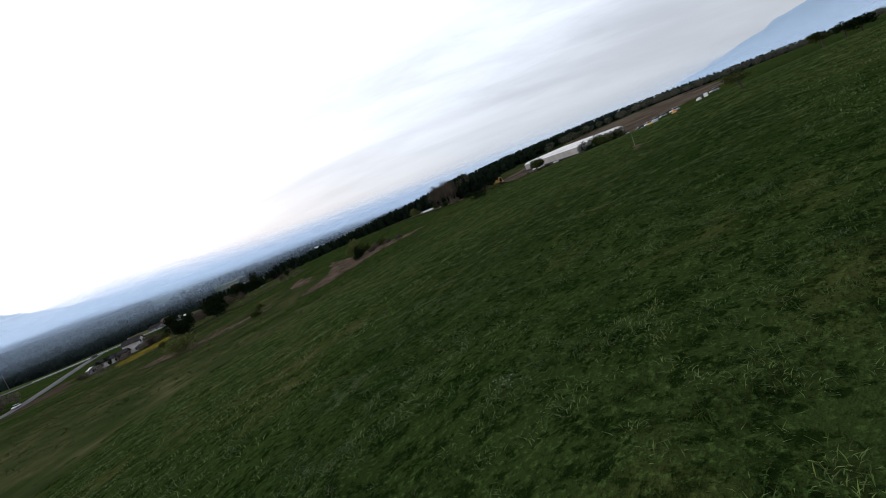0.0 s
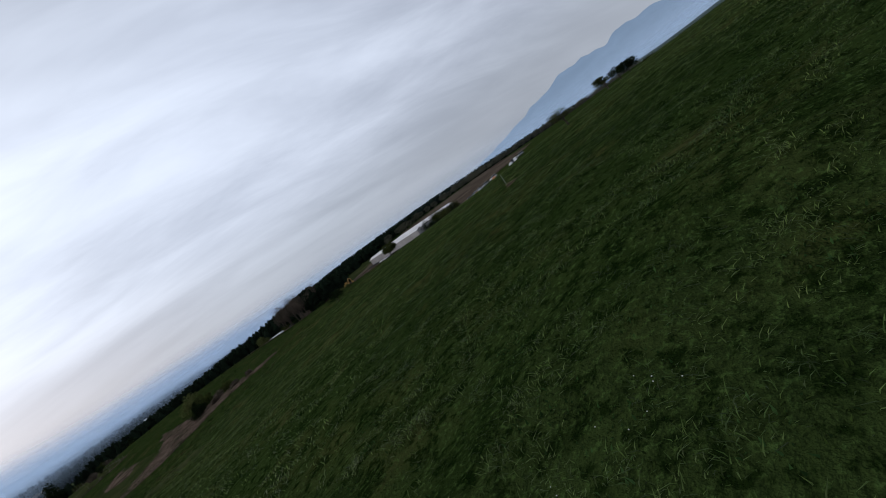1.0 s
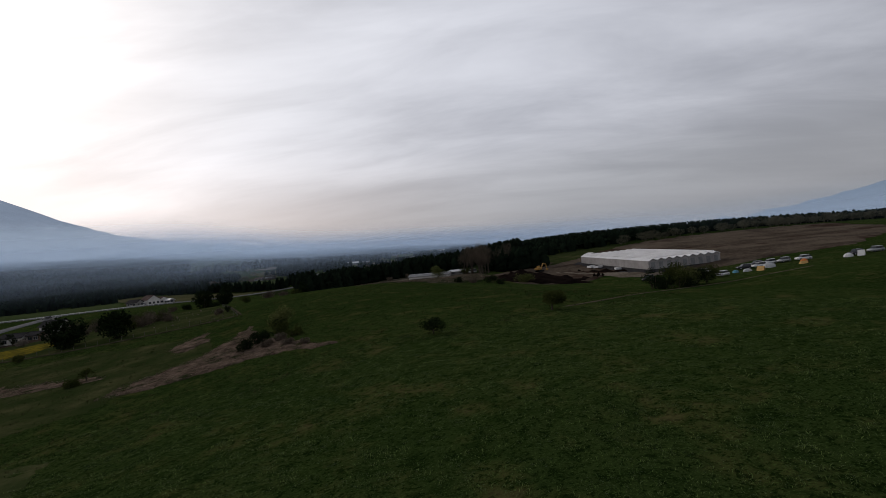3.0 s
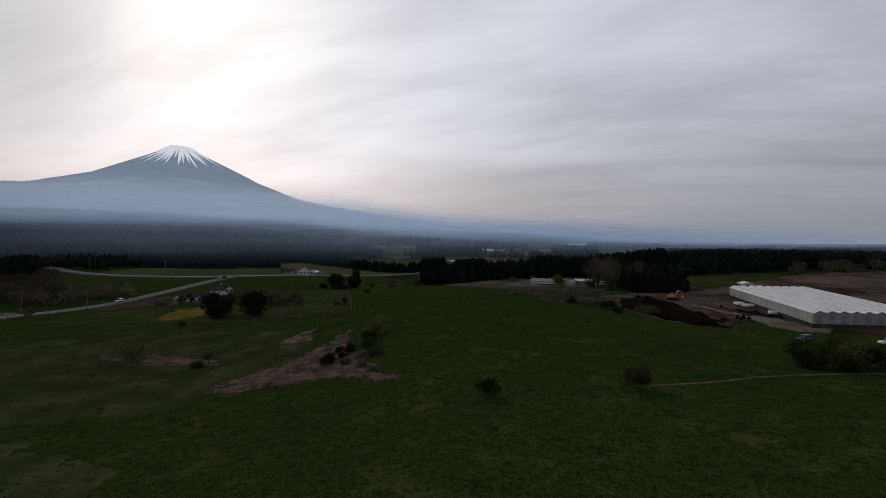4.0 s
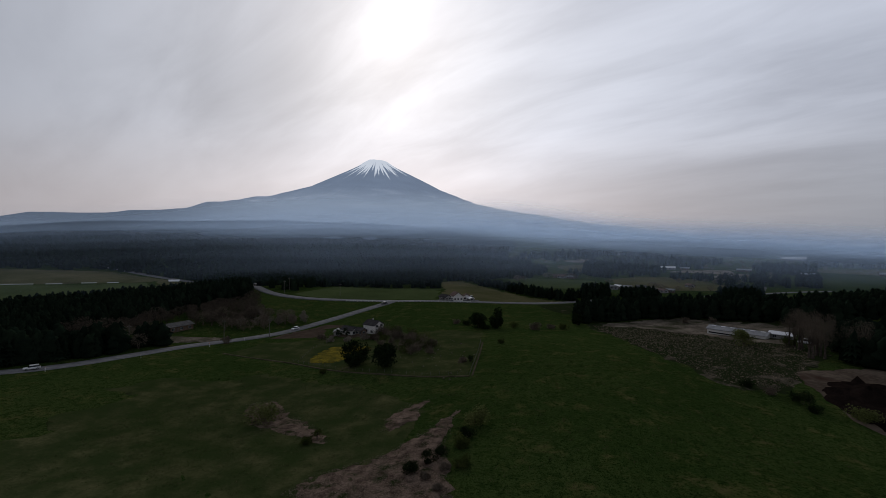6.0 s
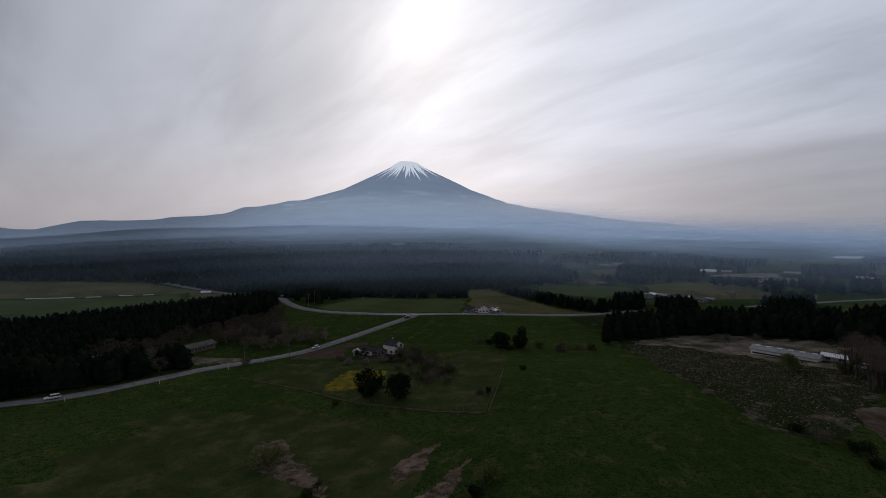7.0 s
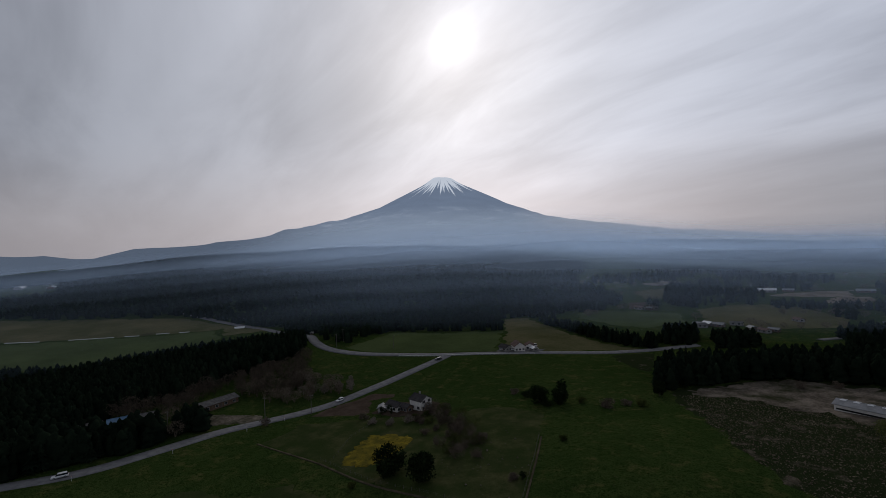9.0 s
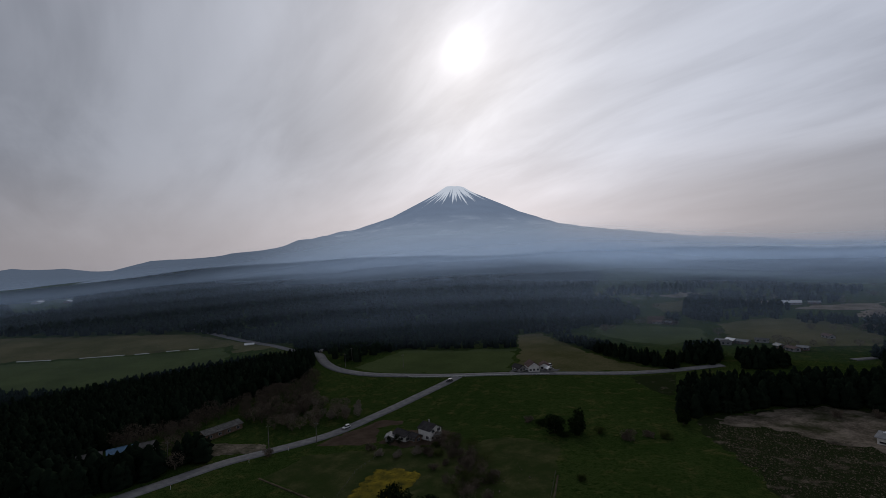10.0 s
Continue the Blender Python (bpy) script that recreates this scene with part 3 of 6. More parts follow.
def dome_mesh(seed, sides=6, rings=((0.0, 0.17), (0.35, 0.24), (0.7, 0.20), (0.93, 0.10)), rough=0.25):
    """One broad tree of unit height as arrays: a lumpy dome of foliage that reaches the ground."""
    rng = np.random.RandomState(seed)
    v, f = [], []
    for h, r in rings:
        for i in range(sides):
            a = 6.283 * (i + rng.uniform(-0.3, 0.3)) / sides
            q = r * rng.uniform(1 - rough, 1 + rough)
            v.append((q * math.cos(a), q * math.sin(a), h + rng.uniform(-0.06, 0.06)))
    v.append((0, 0, 1.0))
    n = len(rings)
    for k in range(n - 1):
        for i in range(sides):
            a, b = k * sides + i, k * sides + (i + 1) % sides
            f += [(a, b, b + sides), (a, b + sides, a + sides)]
    f += [((n - 1) * sides + i, (n - 1) * sides + (i + 1) % sides, n * sides) for i in range(sides)]
    return np.array(v), np.array(f)


SHAGGY = ((0.0, 0.14), (0.16, 0.25), (0.30, 0.17), (0.44, 0.23), (0.58, 0.14), (0.70, 0.17), (0.82, 0.08), (0.92, 0.07))
FAR_CONIFERS = [conifer_mesh(s, 2, 3) for s in range(4)] + [dome_mesh(s, 5, ((0.0, 0.20), (0.55, 0.22)), 0.3) for s in range(2)]


def clump_mesh(seed, leaves=520, size=0.072):
    """A bare or leafy round crown of unit height: leaf sprays on a lumpy ball over a stem."""
    rng = np.random.RandomState(seed)
    v, f = [], []
    for i in range(leaves):
        d = rng.normal(size=3)
        d /= np.linalg.norm(d)
        p = np.array([0, 0, 0.58]) + d * np.array([0.42, 0.42, 0.40]) * rng.uniform(0.55, 1.0)
        a, b = rng.normal(size=3), rng.normal(size=3)
        a, b = a / np.linalg.norm(a) * size * 0.5, b / np.linalg.norm(b) * size * 0.5
        c = len(v)
        v += [p - a, p + b, p + a, ]
        f.append((c, c + 1, c + 2))
    for i in range(3):
        a = 2.1 * i
        c = len(v)
        v += [(0.03 * math.cos(a), 0.03 * math.sin(a), 0), (0.03 * math.cos(a + 2), 0.03 * math.sin(a + 2), 0), (0.1 * math.cos(a), 0.1 * math.sin(a), 0.6)]
        f.append((c, c + 1, c + 2))
    return np.array(v), np.array(f)


CLUMPS = [clump_mesh(s) for s in range(4)]


def woods(name, poly, space, tall, mat, label, kinds, seed, wide=1.0, drop=0.0, holes=()):
    """A wood too dense to count: many trees joined in one mesh."""
    rng = np.random.RandomState(seed)
    xs, ys = [p[0] for p in poly], [p[1] for p in poly]
    gx, gy = np.meshgrid(np.arange(min(xs), max(xs), space), np.arange(min(ys), max(ys), space))
    gx, gy = gx + rng.uniform(-0.45, 0.45, gx.shape) * space, gy + rng.uniform(-0.45, 0.45, gy.shape) * space
    keep = inside(poly, gx, gy) & (rng.uniform(size=gx.shape) > drop)
    for h in holes:
        keep &= ~inside(h, gx, gy)
    gx, gy = gx[keep], gy[keep]
    gz = height(gx, gy)
    vs, fs, base = [], [], 0
    which = rng.randint(len(kinds), size=len(gx))
    for k, (kv, kf) in enumerate(kinds):
        at = np.where(which == k)[0]
        if not len(at):
            continue
        h = rng.uniform(tall[0], tall[1], len(at))
        w = h * rng.uniform(0.8, 1.25, len(at)) * wide
        a = rng.uniform(0, 6.283, len(at))
        ca, sa = np.cos(a)[:, None] * w[:, None], np.sin(a)[:, None] * w[:, None]
        x = kv[None, :, 0] * ca - kv[None, :, 1] * sa + gx[at][:, None]
        y = kv[None, :, 0] * sa + kv[None, :, 1] * ca + gy[at][:, None]
        z = kv[None, :, 2] * h[:, None] + gz[at][:, None] - 0.3
        vs.append(np.stack([x, y, z], -1).reshape(-1, 3))
        fs.append((kf[None] + (np.arange(len(at)) * len(kv))[:, None, None] + base).reshape(-1, 3))
        base += len(at) * len(kv)
    ob = solid(name, np.concatenate(vs), np.concatenate(fs), mat)
    return tagged(ob, label, "woods", kind="stuff")


WOOD_KINDS = CONIFERS[:3] + [dome_mesh(s, 7, SHAGGY, 0.4) for s in range(20, 25)]
WEST_WOOD = [(-420, -40), (-225, 40), (-192, 98), (-178, 128), (-172, 146), (-180, 150), (-206, 140), (-224, 165), (-214, 195), (-219, 232), (-210, 275), (-232, 306), (-252, 322), (-244.6, 318.9), (-257.3, 310.5), (-285.9, 297.9), (-304.0, 286.9), (-318.3, 264.5), (-328.3, 245.7), (-331.8, 228.8), (-333.0, 210.5), (-348.1, 197.0), (-383.9, 182.3), (-470, 150)]
woods("conifer_wood", WEST_WOOD, 3.7, (8, 10.6), M["conifer"], "dense dark conifer wood beside the road", WOOD_KINDS, 21, 1.05)
EAST_WOOD = [(6, 270), (14, 284), (27.5, 293), (40, 304), (63, 311), (78, 306), (104, 298), (119, 286), (170, 300), (190, 332), (118, 334), (93, 341), (66, 340), (36, 334), (11, 332), (6, 305)]
woods("conifer_wood", EAST_WOOD, 3.8, (9.4, 11.6), M["conifer"], "dense dark conifer wood behind the bare ground", WOOD_KINDS, 22, 1.15)
STRIP_WOOD = [(-100, 468), (-88, 446), (-54, 408), (-30, 384), (-2, 369), (8, 372), (6.3, 388.0), (-2.1, 391.0), (-24.1, 401.1), (-58.0, 432.1), (-91.0, 454.1)]
woods("conifer_wood", STRIP_WOOD, 3.9, (6.5, 8.5), M["conifer"], "strip of dark conifers along a field edge", WOOD_KINDS, 23, 1.15)
GROVE = [(100, 204), (110, 197), (122, 196), (132, 226), (126, 252), (110, 246)]
woods("conifer_wood", GROVE, 4.0, (9, 13), M["conifer"], "dark conifer grove beside the building site", WOOD_KINDS, 24, 1.4)
NORTH_WOOD = [(-1500, 250), (-900, 250), (-720, 260), (-604, 314), (-562, 344), (-478, 388), (-424, 384), (-340, 380), (-290, 356), (-245, 336), (-214, 306), (-200, 312), (-200, 380), (-160, 390), (-114, 412), (-136, 472), (-112, 484), (-92, 456), (-72, 512), (-46, 532), (-34, 584), (-64, 656), (-100, 690), (-120, 900), (-500, 1300), (-1100, 1500), (-1600, 1100)]
CLEARING = [(-860, 360), (-830, 420), (-1150, 570), (-1200, 470)]
NORTH_EDGE = [(-424, 384), (-340, 380), (-290, 356), (-245, 336), (-214, 306), (-200, 312), (-200, 380), (-160, 390), (-114, 412), (-136, 472), (-112, 484), (-92, 456), (-72, 512), (-46, 532), (-34, 584), (-64, 656), (-150, 600), (-300, 520), (-420, 450)]
woods("conifer_wood", NORTH_EDGE, 4.9, (8, 11), M["conifer"], "dark edge of the forest beyond the main road", FAR_CONIFERS, 26, 1.25)
woods("far_woods", NORTH_WOOD, 6.4, (9.5, 13), M["conifer"], "unbroken dark forest spreading to the mountain's foot", FAR_CONIFERS, 25, wide=1.5, holes=(NORTH_EDGE, CLEARING))

# ---- fields and bare land ----
M["site_soil"] = material("levelled_soil", (0.050, 0.038, 0.029), (0.135, 0.108, 0.082), 0.05, 0.7, 0.95, 0.5, depth=0.25, spots=((0.045, 0.028, 0.021), 0.03, 0.42), space="World")
M["packed"] = material("packed_ground", (0.055, 0.047, 0.036), (0.215, 0.180, 0.146), 0.10, 1.1, 0.95, 0.5, depth=0.25, spots=((0.028, 0.032, 0.015), 0.08, 0.45), soft=0.14, space="World")
M["footpath"] = material("trodden_path", (0.036, 0.034, 0.020), (0.092, 0.078, 0.052), 0.3, 2.0, 0.95, 0.4, space="World")
patch("field_1", [(-197.5, 297.1), (-192.5, 309.4), (-194.9, 348.1), (-197.8, 377.3), (-160.0, 385.9), (-140.3, 398.4), (-112.8, 408.3), (-98.3, 362.0), (-91.0, 335.7), (-126.4, 318.0), (-161.3, 304.5), (-183.2, 297.0)], M["meadow"], "mown green field behind the main road", 0.16, 8, 1.5)
patch("field_2", [(-133.4, 470.0), (-111.3, 480.8), (-99.2, 464.9), (-88.1, 444.5), (-54.0, 406.0), (-30.0, 382.0), (-2.0, 367.1), (-27.4, 358.6), (-73.5, 342.5), (-90.6, 339.0), (-112.8, 408.3)], M["pale_meadow"], "dry yellowish field beside the inn", 0.18, 8, 2, seed=2)
patch("field_3", [(-900, 120), (-658.5, 277.0), (-604.3, 310.2), (-562.1, 340.1), (-477.9, 384.2), (-424.3, 379.1), (-379.5, 377.3), (-334.0, 374.9), (-361.0, 336.3), (-393.0, 355.0), (-409.6, 336.6), (-444.3, 303.7), (-480.4, 269.7), (-521.5, 236.6), (-640, 140)], M["pale_meadow"], "wide dull olive field behind the wood", 0.25, 14, 2, seed=3)
patch("field_4", [(-640, 140), (-521.5, 236.6), (-480.4, 269.7), (-444.3, 303.7), (-409.6, 336.6), (-393.0, 355.0), (-361.0, 336.3), (-337.4, 312.1), (-350.4, 285.6), (-360.7, 264.6), (-365.1, 246.4), (-365.6, 226.0), (-381.2, 210.8), (-416.9, 193.6), (-480, 120)], M["meadow"], "wide green field beside an olive one", 0.25, 14, 2, seed=33)
patch("field_5", [(-71.7, 510.0), (-46.1, 529.0), (3.2, 518.9), (21.0, 513.7), (26.6, 467.0), (-3.7, 433.7), (-28.3, 444.3), (-64.9, 481.8)], M["meadow"], "green field behind a strip of conifers", 0.3, 10, 2, seed=4)
patch("field_6", [(32.9, 527.9), (64.3, 565.1), (114.3, 563.6), (136.8, 491.2), (122.6, 442.3), (87.4, 433.9), (73.0, 438.8), (38.4, 462.9)], M["pale_meadow"], "large pale green field on the plain", 0.3, 10, 2, seed=34)
patch("field_7", [(-26.7, 701.2), (9.1, 737.1), (28.2, 726.7), (33.7, 709.3), (2.5, 692.2)], M["pale_soil"], "small tan field on the plain", 0.4, 10, 2, seed=35)
patch("field_8", [(28.7, 689.4), (61.8, 689.8), (110.4, 673.3), (105.8, 646.2), (74.5, 654.9)], M["pale_soil"], "narrow tan field on the plain", 0.4, 10, 2, seed=36)
patch("field_9", [(-139, 680), (-33, 732), (-30, 676), (-124, 647)], M["meadow"], "green clearing beyond the forest", 0.4, 10, 2, seed=37)
patch("field_10", [(103.8, 620.7), (126.2, 641.6), (186.2, 659.0), (171.9, 610.5), (150, 606)], M["pale_soil"], "long tan field on the plain", 0.4, 10, 2, seed=38)
patch("field_13", [(119, 322), (131, 316), (158, 380), (200, 400), (190, 420), (138, 380)], M["meadow"], "green field behind the conifer wood", 0.3, 8, 2, seed=41)
patch("field_14", [(-29, 578), (-9, 584), (-7, 538), (-24, 534)], M["plough"], "bare reddish field on the plain", 0.4, 6, 1, seed=42)
patch("field_15", [(137, 575), (151, 565), (176, 574), (188, 611), (160, 612)], M["pale_soil"], "tan field beyond a row of trees", 0.4, 8, 2, seed=43)
patch("field_16", [(-23, 349), (-11, 355), (2, 361), (6, 328), (4, 312), (-10, 322)], M["bare"], "rough tan corner of waste ground beside the road", 0.2, 4, 1.5, seed=44)
patch("field_17", [(-10, 600), (40, 620), (70, 680), (20, 690), (-30, 650)], M["pale_meadow"], "pale green field among far woods", 0.4, 8, 2, seed=45)
ribbon("far_road", [(95, 395), (139, 418), (160, 434), (200, 455)], 5.0, M["asphalt"], "pale country road on the plain", 0.3)
patch("field_11", [(180, 700), (420, 740), (520, 690), (330, 640)], M["pale_meadow"], "far pale field on the plain", 0.5, 16, 3, seed=39)
patch("field_12", [(120, 830), (330, 900), (420, 850), (200, 790)], M["meadow"], "far green field on the plain", 0.5, 16, 3, seed=40)
patch("bare_field", [(12, 272), (16, 286), (30, 293), (42, 304), (63, 312), (78, 307), (104, 299), (125, 290), (128, 262), (110, 240), (92, 205), (80, 185), (66, 162), (54, 158), (47.8, 164.9), (43.0, 174.6), (38.1, 181.4), (33.2, 193.6), (27.6, 213.7), (22.2, 230.9), (16.8, 249.8)], M["bare"], "bare ground with rubble and scrub round the long shed", 0.14, 4, 2, seed=5)
patch("ploughed_field", [(-139.6, 203.6), (-136.1, 217.8), (-127.8, 237.8), (-114.7, 240.8), (-112.5, 235.6), (-121.4, 229.6), (-111.7, 214.1), (-117.0, 209.9)], M["plough"], "small ploughed brown field beside the road", 0.14, 4, 0.5, seed=6)
patch("flower_bed", [(-95.6, 190.6), (-86, 193.5), (-76, 191), (-73.6, 184), (-75.5, 173.5), (-79, 165), (-89.5, 164.5), (-94, 174)], M["flower"], "patch of bright yellow flowers", 0.2, 1.5, 0.8, seed=7, bumps=0.25)
patch("bank", [(-18.8, 122.9), (-16.4, 105.2), (-8.9, 82.9), (-4.7, 75.0), (-11.2, 79.5), (-19.9, 81.4), (-29.8, 79.7), (-40.3, 80.7), (-38.6, 88.2), (-28.0, 98.1), (-24.1, 106.5)], M["red_bank"], "eroded reddish bank with scrub in the pasture", 0.14, 1.6, 1.1, seed=8, bumps=0.2)
patch("bank", [(-27, 132), (-28.7, 126), (-27.5, 117), (-32.9, 108.5), (-36, 117), (-34, 126)], M["red_bank"], "narrow strip of bare reddish earth", 0.14, 1.6, 0.9, seed=9, bumps=0.15)
patch("bank", [(-82.7, 122.9), (-71.6, 109.6), (-58.3, 106.1), (-43.2, 102.3), (-49.9, 109.9), (-64.2, 118.3), (-75.5, 126.4)], M["red_bank"], "bare earth round a scrubby hollow", 0.14, 1.6, 1.0, seed=10, bumps=0.15)
patch("site_ground", [(76.2, 190.1), (73, 162.8), (75.4, 148.8), (79.6, 141.5), (88.2, 132.8), (109.1, 140.9), (117.5, 130.6), (123.8, 109.1), (136.8, 103.7), (172.3, 89.2), (289.2, 127.8), (352, 196), (262, 236), (206, 236), (176, 224), (149.7, 212), (126.5, 202.2), (99.5, 200.4)], M["site_soil"], "turned brown soil of a building site", 0.2, 5, 1.5, seed=11, bumps=0.25)
patch("soil_belt", [(74.4, 160.8), (78.3, 143.1), (87, 133.8), (107.9, 142.6), (111.4, 143.1), (97.9, 142.6), (97.4, 156.5), (100.6, 175.7), (91.5, 184.6), (80.1, 177)], M["brown_soil"], "dark belt of dumped reddish soil along the pasture", 0.45, 2.5, 0.8, seed=23, bumps=1.0)
patch("field_18", [(128, 201), (150, 213), (176, 225), (206, 237), (212, 248), (188, 250), (156, 256), (136, 260), (132, 230)], M["dry"], "dull rough field between the grove and the wood", 0.12, 4, 1.5, seed=45)
patch("soil_belt", [(110, 166), (114.5, 158), (118, 148), (120.5, 138), (118.6, 136.6), (115.8, 146), (112.2, 156)], M["brown_soil"], "dark belt of dumped reddish soil beside the yard", 0.45, 2.0, 0.6, seed=24, bumps=0.9)
patch("track", [(102.9, 171.7), (107.7, 165.4), (112, 154.3), (115.5, 145.4), (118.5, 135.8), (121.5, 124), (116, 118), (109.8, 123.3), (108.4, 131), (108.6, 141.5), (106.2, 155.7), (101.8, 167.4)], M["pale_soil"], "pale track of packed earth", 0.5, 3, 0.8, seed=12, category="track")
patch("dry_field", [(-135.7, 171.2), (-99.6, 164.5), (-75.2, 156.4), (-62.7, 153.9), (-39.0, 149.5), (-21.5, 149.7), (-25.6, 180.2), (-28.5, 197.2), (-34, 226), (-58, 232), (-82, 216), (-106, 210), (-135, 196)], M["dry"], "rough dry meadow inside a low fence", 0.10, 4, 1.0, seed=13)
ribbon("track", [(-135.7, 171.2), (-99.6, 164.5), (-75.2, 156.4), (-62.7, 153.9), (-51.7, 152.4), (-39.0, 149.5), (-30.1, 149.4), (-21.5, 149.7)], 0.8, M["footpath"], "narrow pale footpath along a fence", 0.2, "track", 2.0)
ribbon("track", [(-21.5, 149.7), (-23.2, 162.6), (-25.6, 180.2), (-28.5, 197.2)], 0.6, M["footpath"], "narrow pale footpath along a fence", 0.2, "track", 2.0)
patch("pale_ground", [(14, 280), (29, 291), (43, 302), (63, 310), (78, 305), (104, 296), (112, 276), (98, 262), (104, 244), (90, 240), (78, 246), (62, 262), (44, 270), (26, 272)], M["packed"], "pale packed ground between the wood and the long shed", 0.26, 4, 2.5, seed=19)
for k, line in enumerate([[(-521, 240), (-499, 257)], [(-483, 271), (-455, 297)], [(-450, 301), (-439, 311)], [(-433, 320), (-424, 328)], [(-418, 333), (-410, 340)]]):
    ribbon("row_cover", line, 0.5, M["line"], "long strip of white crop cover in a field", 0.5, "crop cover", 3.0)
patch("dry_field", [(-125, -10), (-98, 2), (-80, 16), (-64, 32), (-48, 46), (-35.2, 44.9), (-38.4, 53.4), (-54.6, 66.6), (-79.5, 88), (-112.1, 94.6), (-125, 60), (-135, 20)], M["tan_grass"], "wide tan stretch of dry grass in the hollow", 0.08, 3, 2.5, seed=20)
patch("dry_field", [(-132, 118.7), (-102.2, 110.9), (-85.3, 117.9), (-78.7, 129), (-97, 138.9), (-127.6, 135.4)], M["dry"], "tan stretch of dry grass in the pasture", 0.08, 3, 2.5, seed=21)
patch("dry_field", [(-48.3, 96.5), (-38.1, 87.2), (-28.6, 94.4), (-24.9, 103.6), (-34.6, 117.9), (-48.8, 116.5)], M["dry"], "tan stretch of dry grass between two banks", 0.07, 2.5, 1.5, seed=22)
patch("dry_field", [(-124.7, 96.3), (-99.2, 149.5), (-58.8, 142.6), (-30.4, 127.9), (-23, 103.4), (-28.5, 86.6), (-43.2, 71.6), (-80.7, 75.6)], M["dry"], "olive and tan rough grass across the hollow", 0.06, 2.5, 2.5, seed=25)

# ---- single trees and shrubs ----


def tube(path, radii, sides=7):
    """A tapered limb along a path, as arrays."""
    v, f = [], []
    for k, (p, r) in enumerate(zip(path, radii)):
        for i in range(sides):
            a = 6.283 * i / sides
            v.append((p[0] + r * math.cos(a), p[1] + r * math.sin(a), p[2]))
    for k in range(len(path) - 1):
        for i in range(sides):
            a, b = k * sides + i, k * sides + (i + 1) % sides
            f += [(a, b, b + sides), (a, b + sides, a + sides)]
    return np.array(v), np.array(f)


def joined(pieces):
    v, f, n = [], [], 0
    for pv, pf in pieces:
        v.append(pv)
        f.append(np.asarray(pf) + n)
        n += len(pv)
    return np.concatenate(v), np.concatenate(f)


def tree(name, x, y, tall, wide, leaf, label, category="tree", group="", seed=0, stem=0.3, leaves=900, size=0.4, lobes=9, flat=0.75, lean=0.0, stems=1):
    """A tapered trunk with limbs that reach into a crown of many small leaf sprays in uneven lobes."""
    rng = np.random.RandomState(seed + 100)
    root = thing(name, x, y, rng.uniform(0, 360), label, category, group, sink=0.1)
    foot = tall * stem
    cz = foot + (tall - foot) * 0.5
    rz = (tall - foot) * 0.5
    centres = []
    for i in range(lobes):
        a, q, h = rng.uniform(0, 6.283), math.sqrt(rng.uniform(0.05, 1)), rng.uniform(-0.75 if stem > 0.06 else -0.98, 0.8)
        k = math.sqrt(max(0.1 if stem > 0.06 else 0.45, 1 - h * h))
        centres.append((wide * 0.36 * q * k * math.cos(a) + lean * (h + 1), wide * 0.36 * q * k * math.sin(a), cz + rz * h * 0.72, rng.uniform(0.55, 1.0)))
    limbs = []
    for s in range(stems):
        ox, oy = (rng.uniform(-0.12, 0.12) * wide * (stems > 1) for _ in range(2))
        top = (ox * 2 + lean, oy * 2, foot + rz)
        r = max(0.05, tall * (0.04 if name == "pasture_tree" else 0.022))
        limbs.append(tube([(ox, oy, 0), (ox * 1.2 + lean * 0.2, oy * 1.2, foot * 0.6), (ox * 1.5 + lean * 0.5, oy * 1.5, foot + rz * 0.3), top], [r * 1.5, r, r * 0.7, r * 0.25]))
        for c in centres[s::stems][:6]:
            st = (ox * 1.4 + lean * 0.4, oy * 1.4, foot * rng.uniform(0.7, 1.15))
            mid = tuple((p * 0.5 + q * 0.5) + rng.uniform(-0.05, 0.05) * wide for p, q in zip(st, c[:3]))
            limbs.append(tube([st, mid, c[:3]], [r * 0.55, r * 0.35, r * 0.1], 5))
    v, f = joined(limbs)
    solid("trunk", v, f, M["bark"], root)
    which = rng.randint(lobes, size=leaves)
    d = rng.normal(size=(leaves, 3))
    d /= np.linalg.norm(d, axis=1)[:, None]
    cen = np.array(centres)
    rad = cen[which, 3:4] * wide * 0.27
    p = cen[which, :3] + d * rad * np.array([1, 1, flat]) * rng.uniform(0.5, 1.08, (leaves, 1))
    p[:, 2] = np.maximum(p[:, 2], foot * 0.5 + 0.1)
    a, b = rng.normal(size=(leaves, 3)), rng.normal(size=(leaves, 3))
    a /= np.linalg.norm(a, axis=1)[:, None]
    b -= a * (a * b).sum(1)[:, None]
    b /= np.linalg.norm(b, axis=1)[:, None]
    s = size * rng.uniform(0.5, 1.3, (leaves, 1))
    quad = np.stack([p - a * s * 0.5, p + b * s * 0.35, p + a * s * 0.5, p - b * s * 0.35], 1).reshape(-1, 3)
    solid("crown", quad, np.arange(len(quad)).reshape(-1, 4), M[leaf], root)
    return root


DARK = "dark broad evergreen tree with a dense rounded crown"
tree("evergreen_tree", -69.3, 163.5, 9.0, 11.5, "evergreen", DARK + " beside yellow flowers", "tree", "evergreens", 1, 0.03, 3200, 0.75, 14, 0.95)
tree("evergreen_tree", -56.3, 161.5, 8.0, 10.0, "evergreen", "dark broad evergreen tree with an even domed crown", "tree", "evergreens", 2, 0.02, 3200, 0.75, 16, 1.0)
tree("evergreen_tree", -39.7, 238.5, 8.0, 10.0, "evergreen", "dark broad evergreen tree, the smaller of a pair", "tree", "evergreens", 3, 0.03, 2000, 0.75, 11, 1.0)
tree("evergreen_tree", -31.3, 240.2, 10.5, 10.5, "evergreen", "dark broad evergreen tree, the taller of a pair", "tree", "evergreens", 4, 0.03, 2400, 0.75, 12, 1.1)
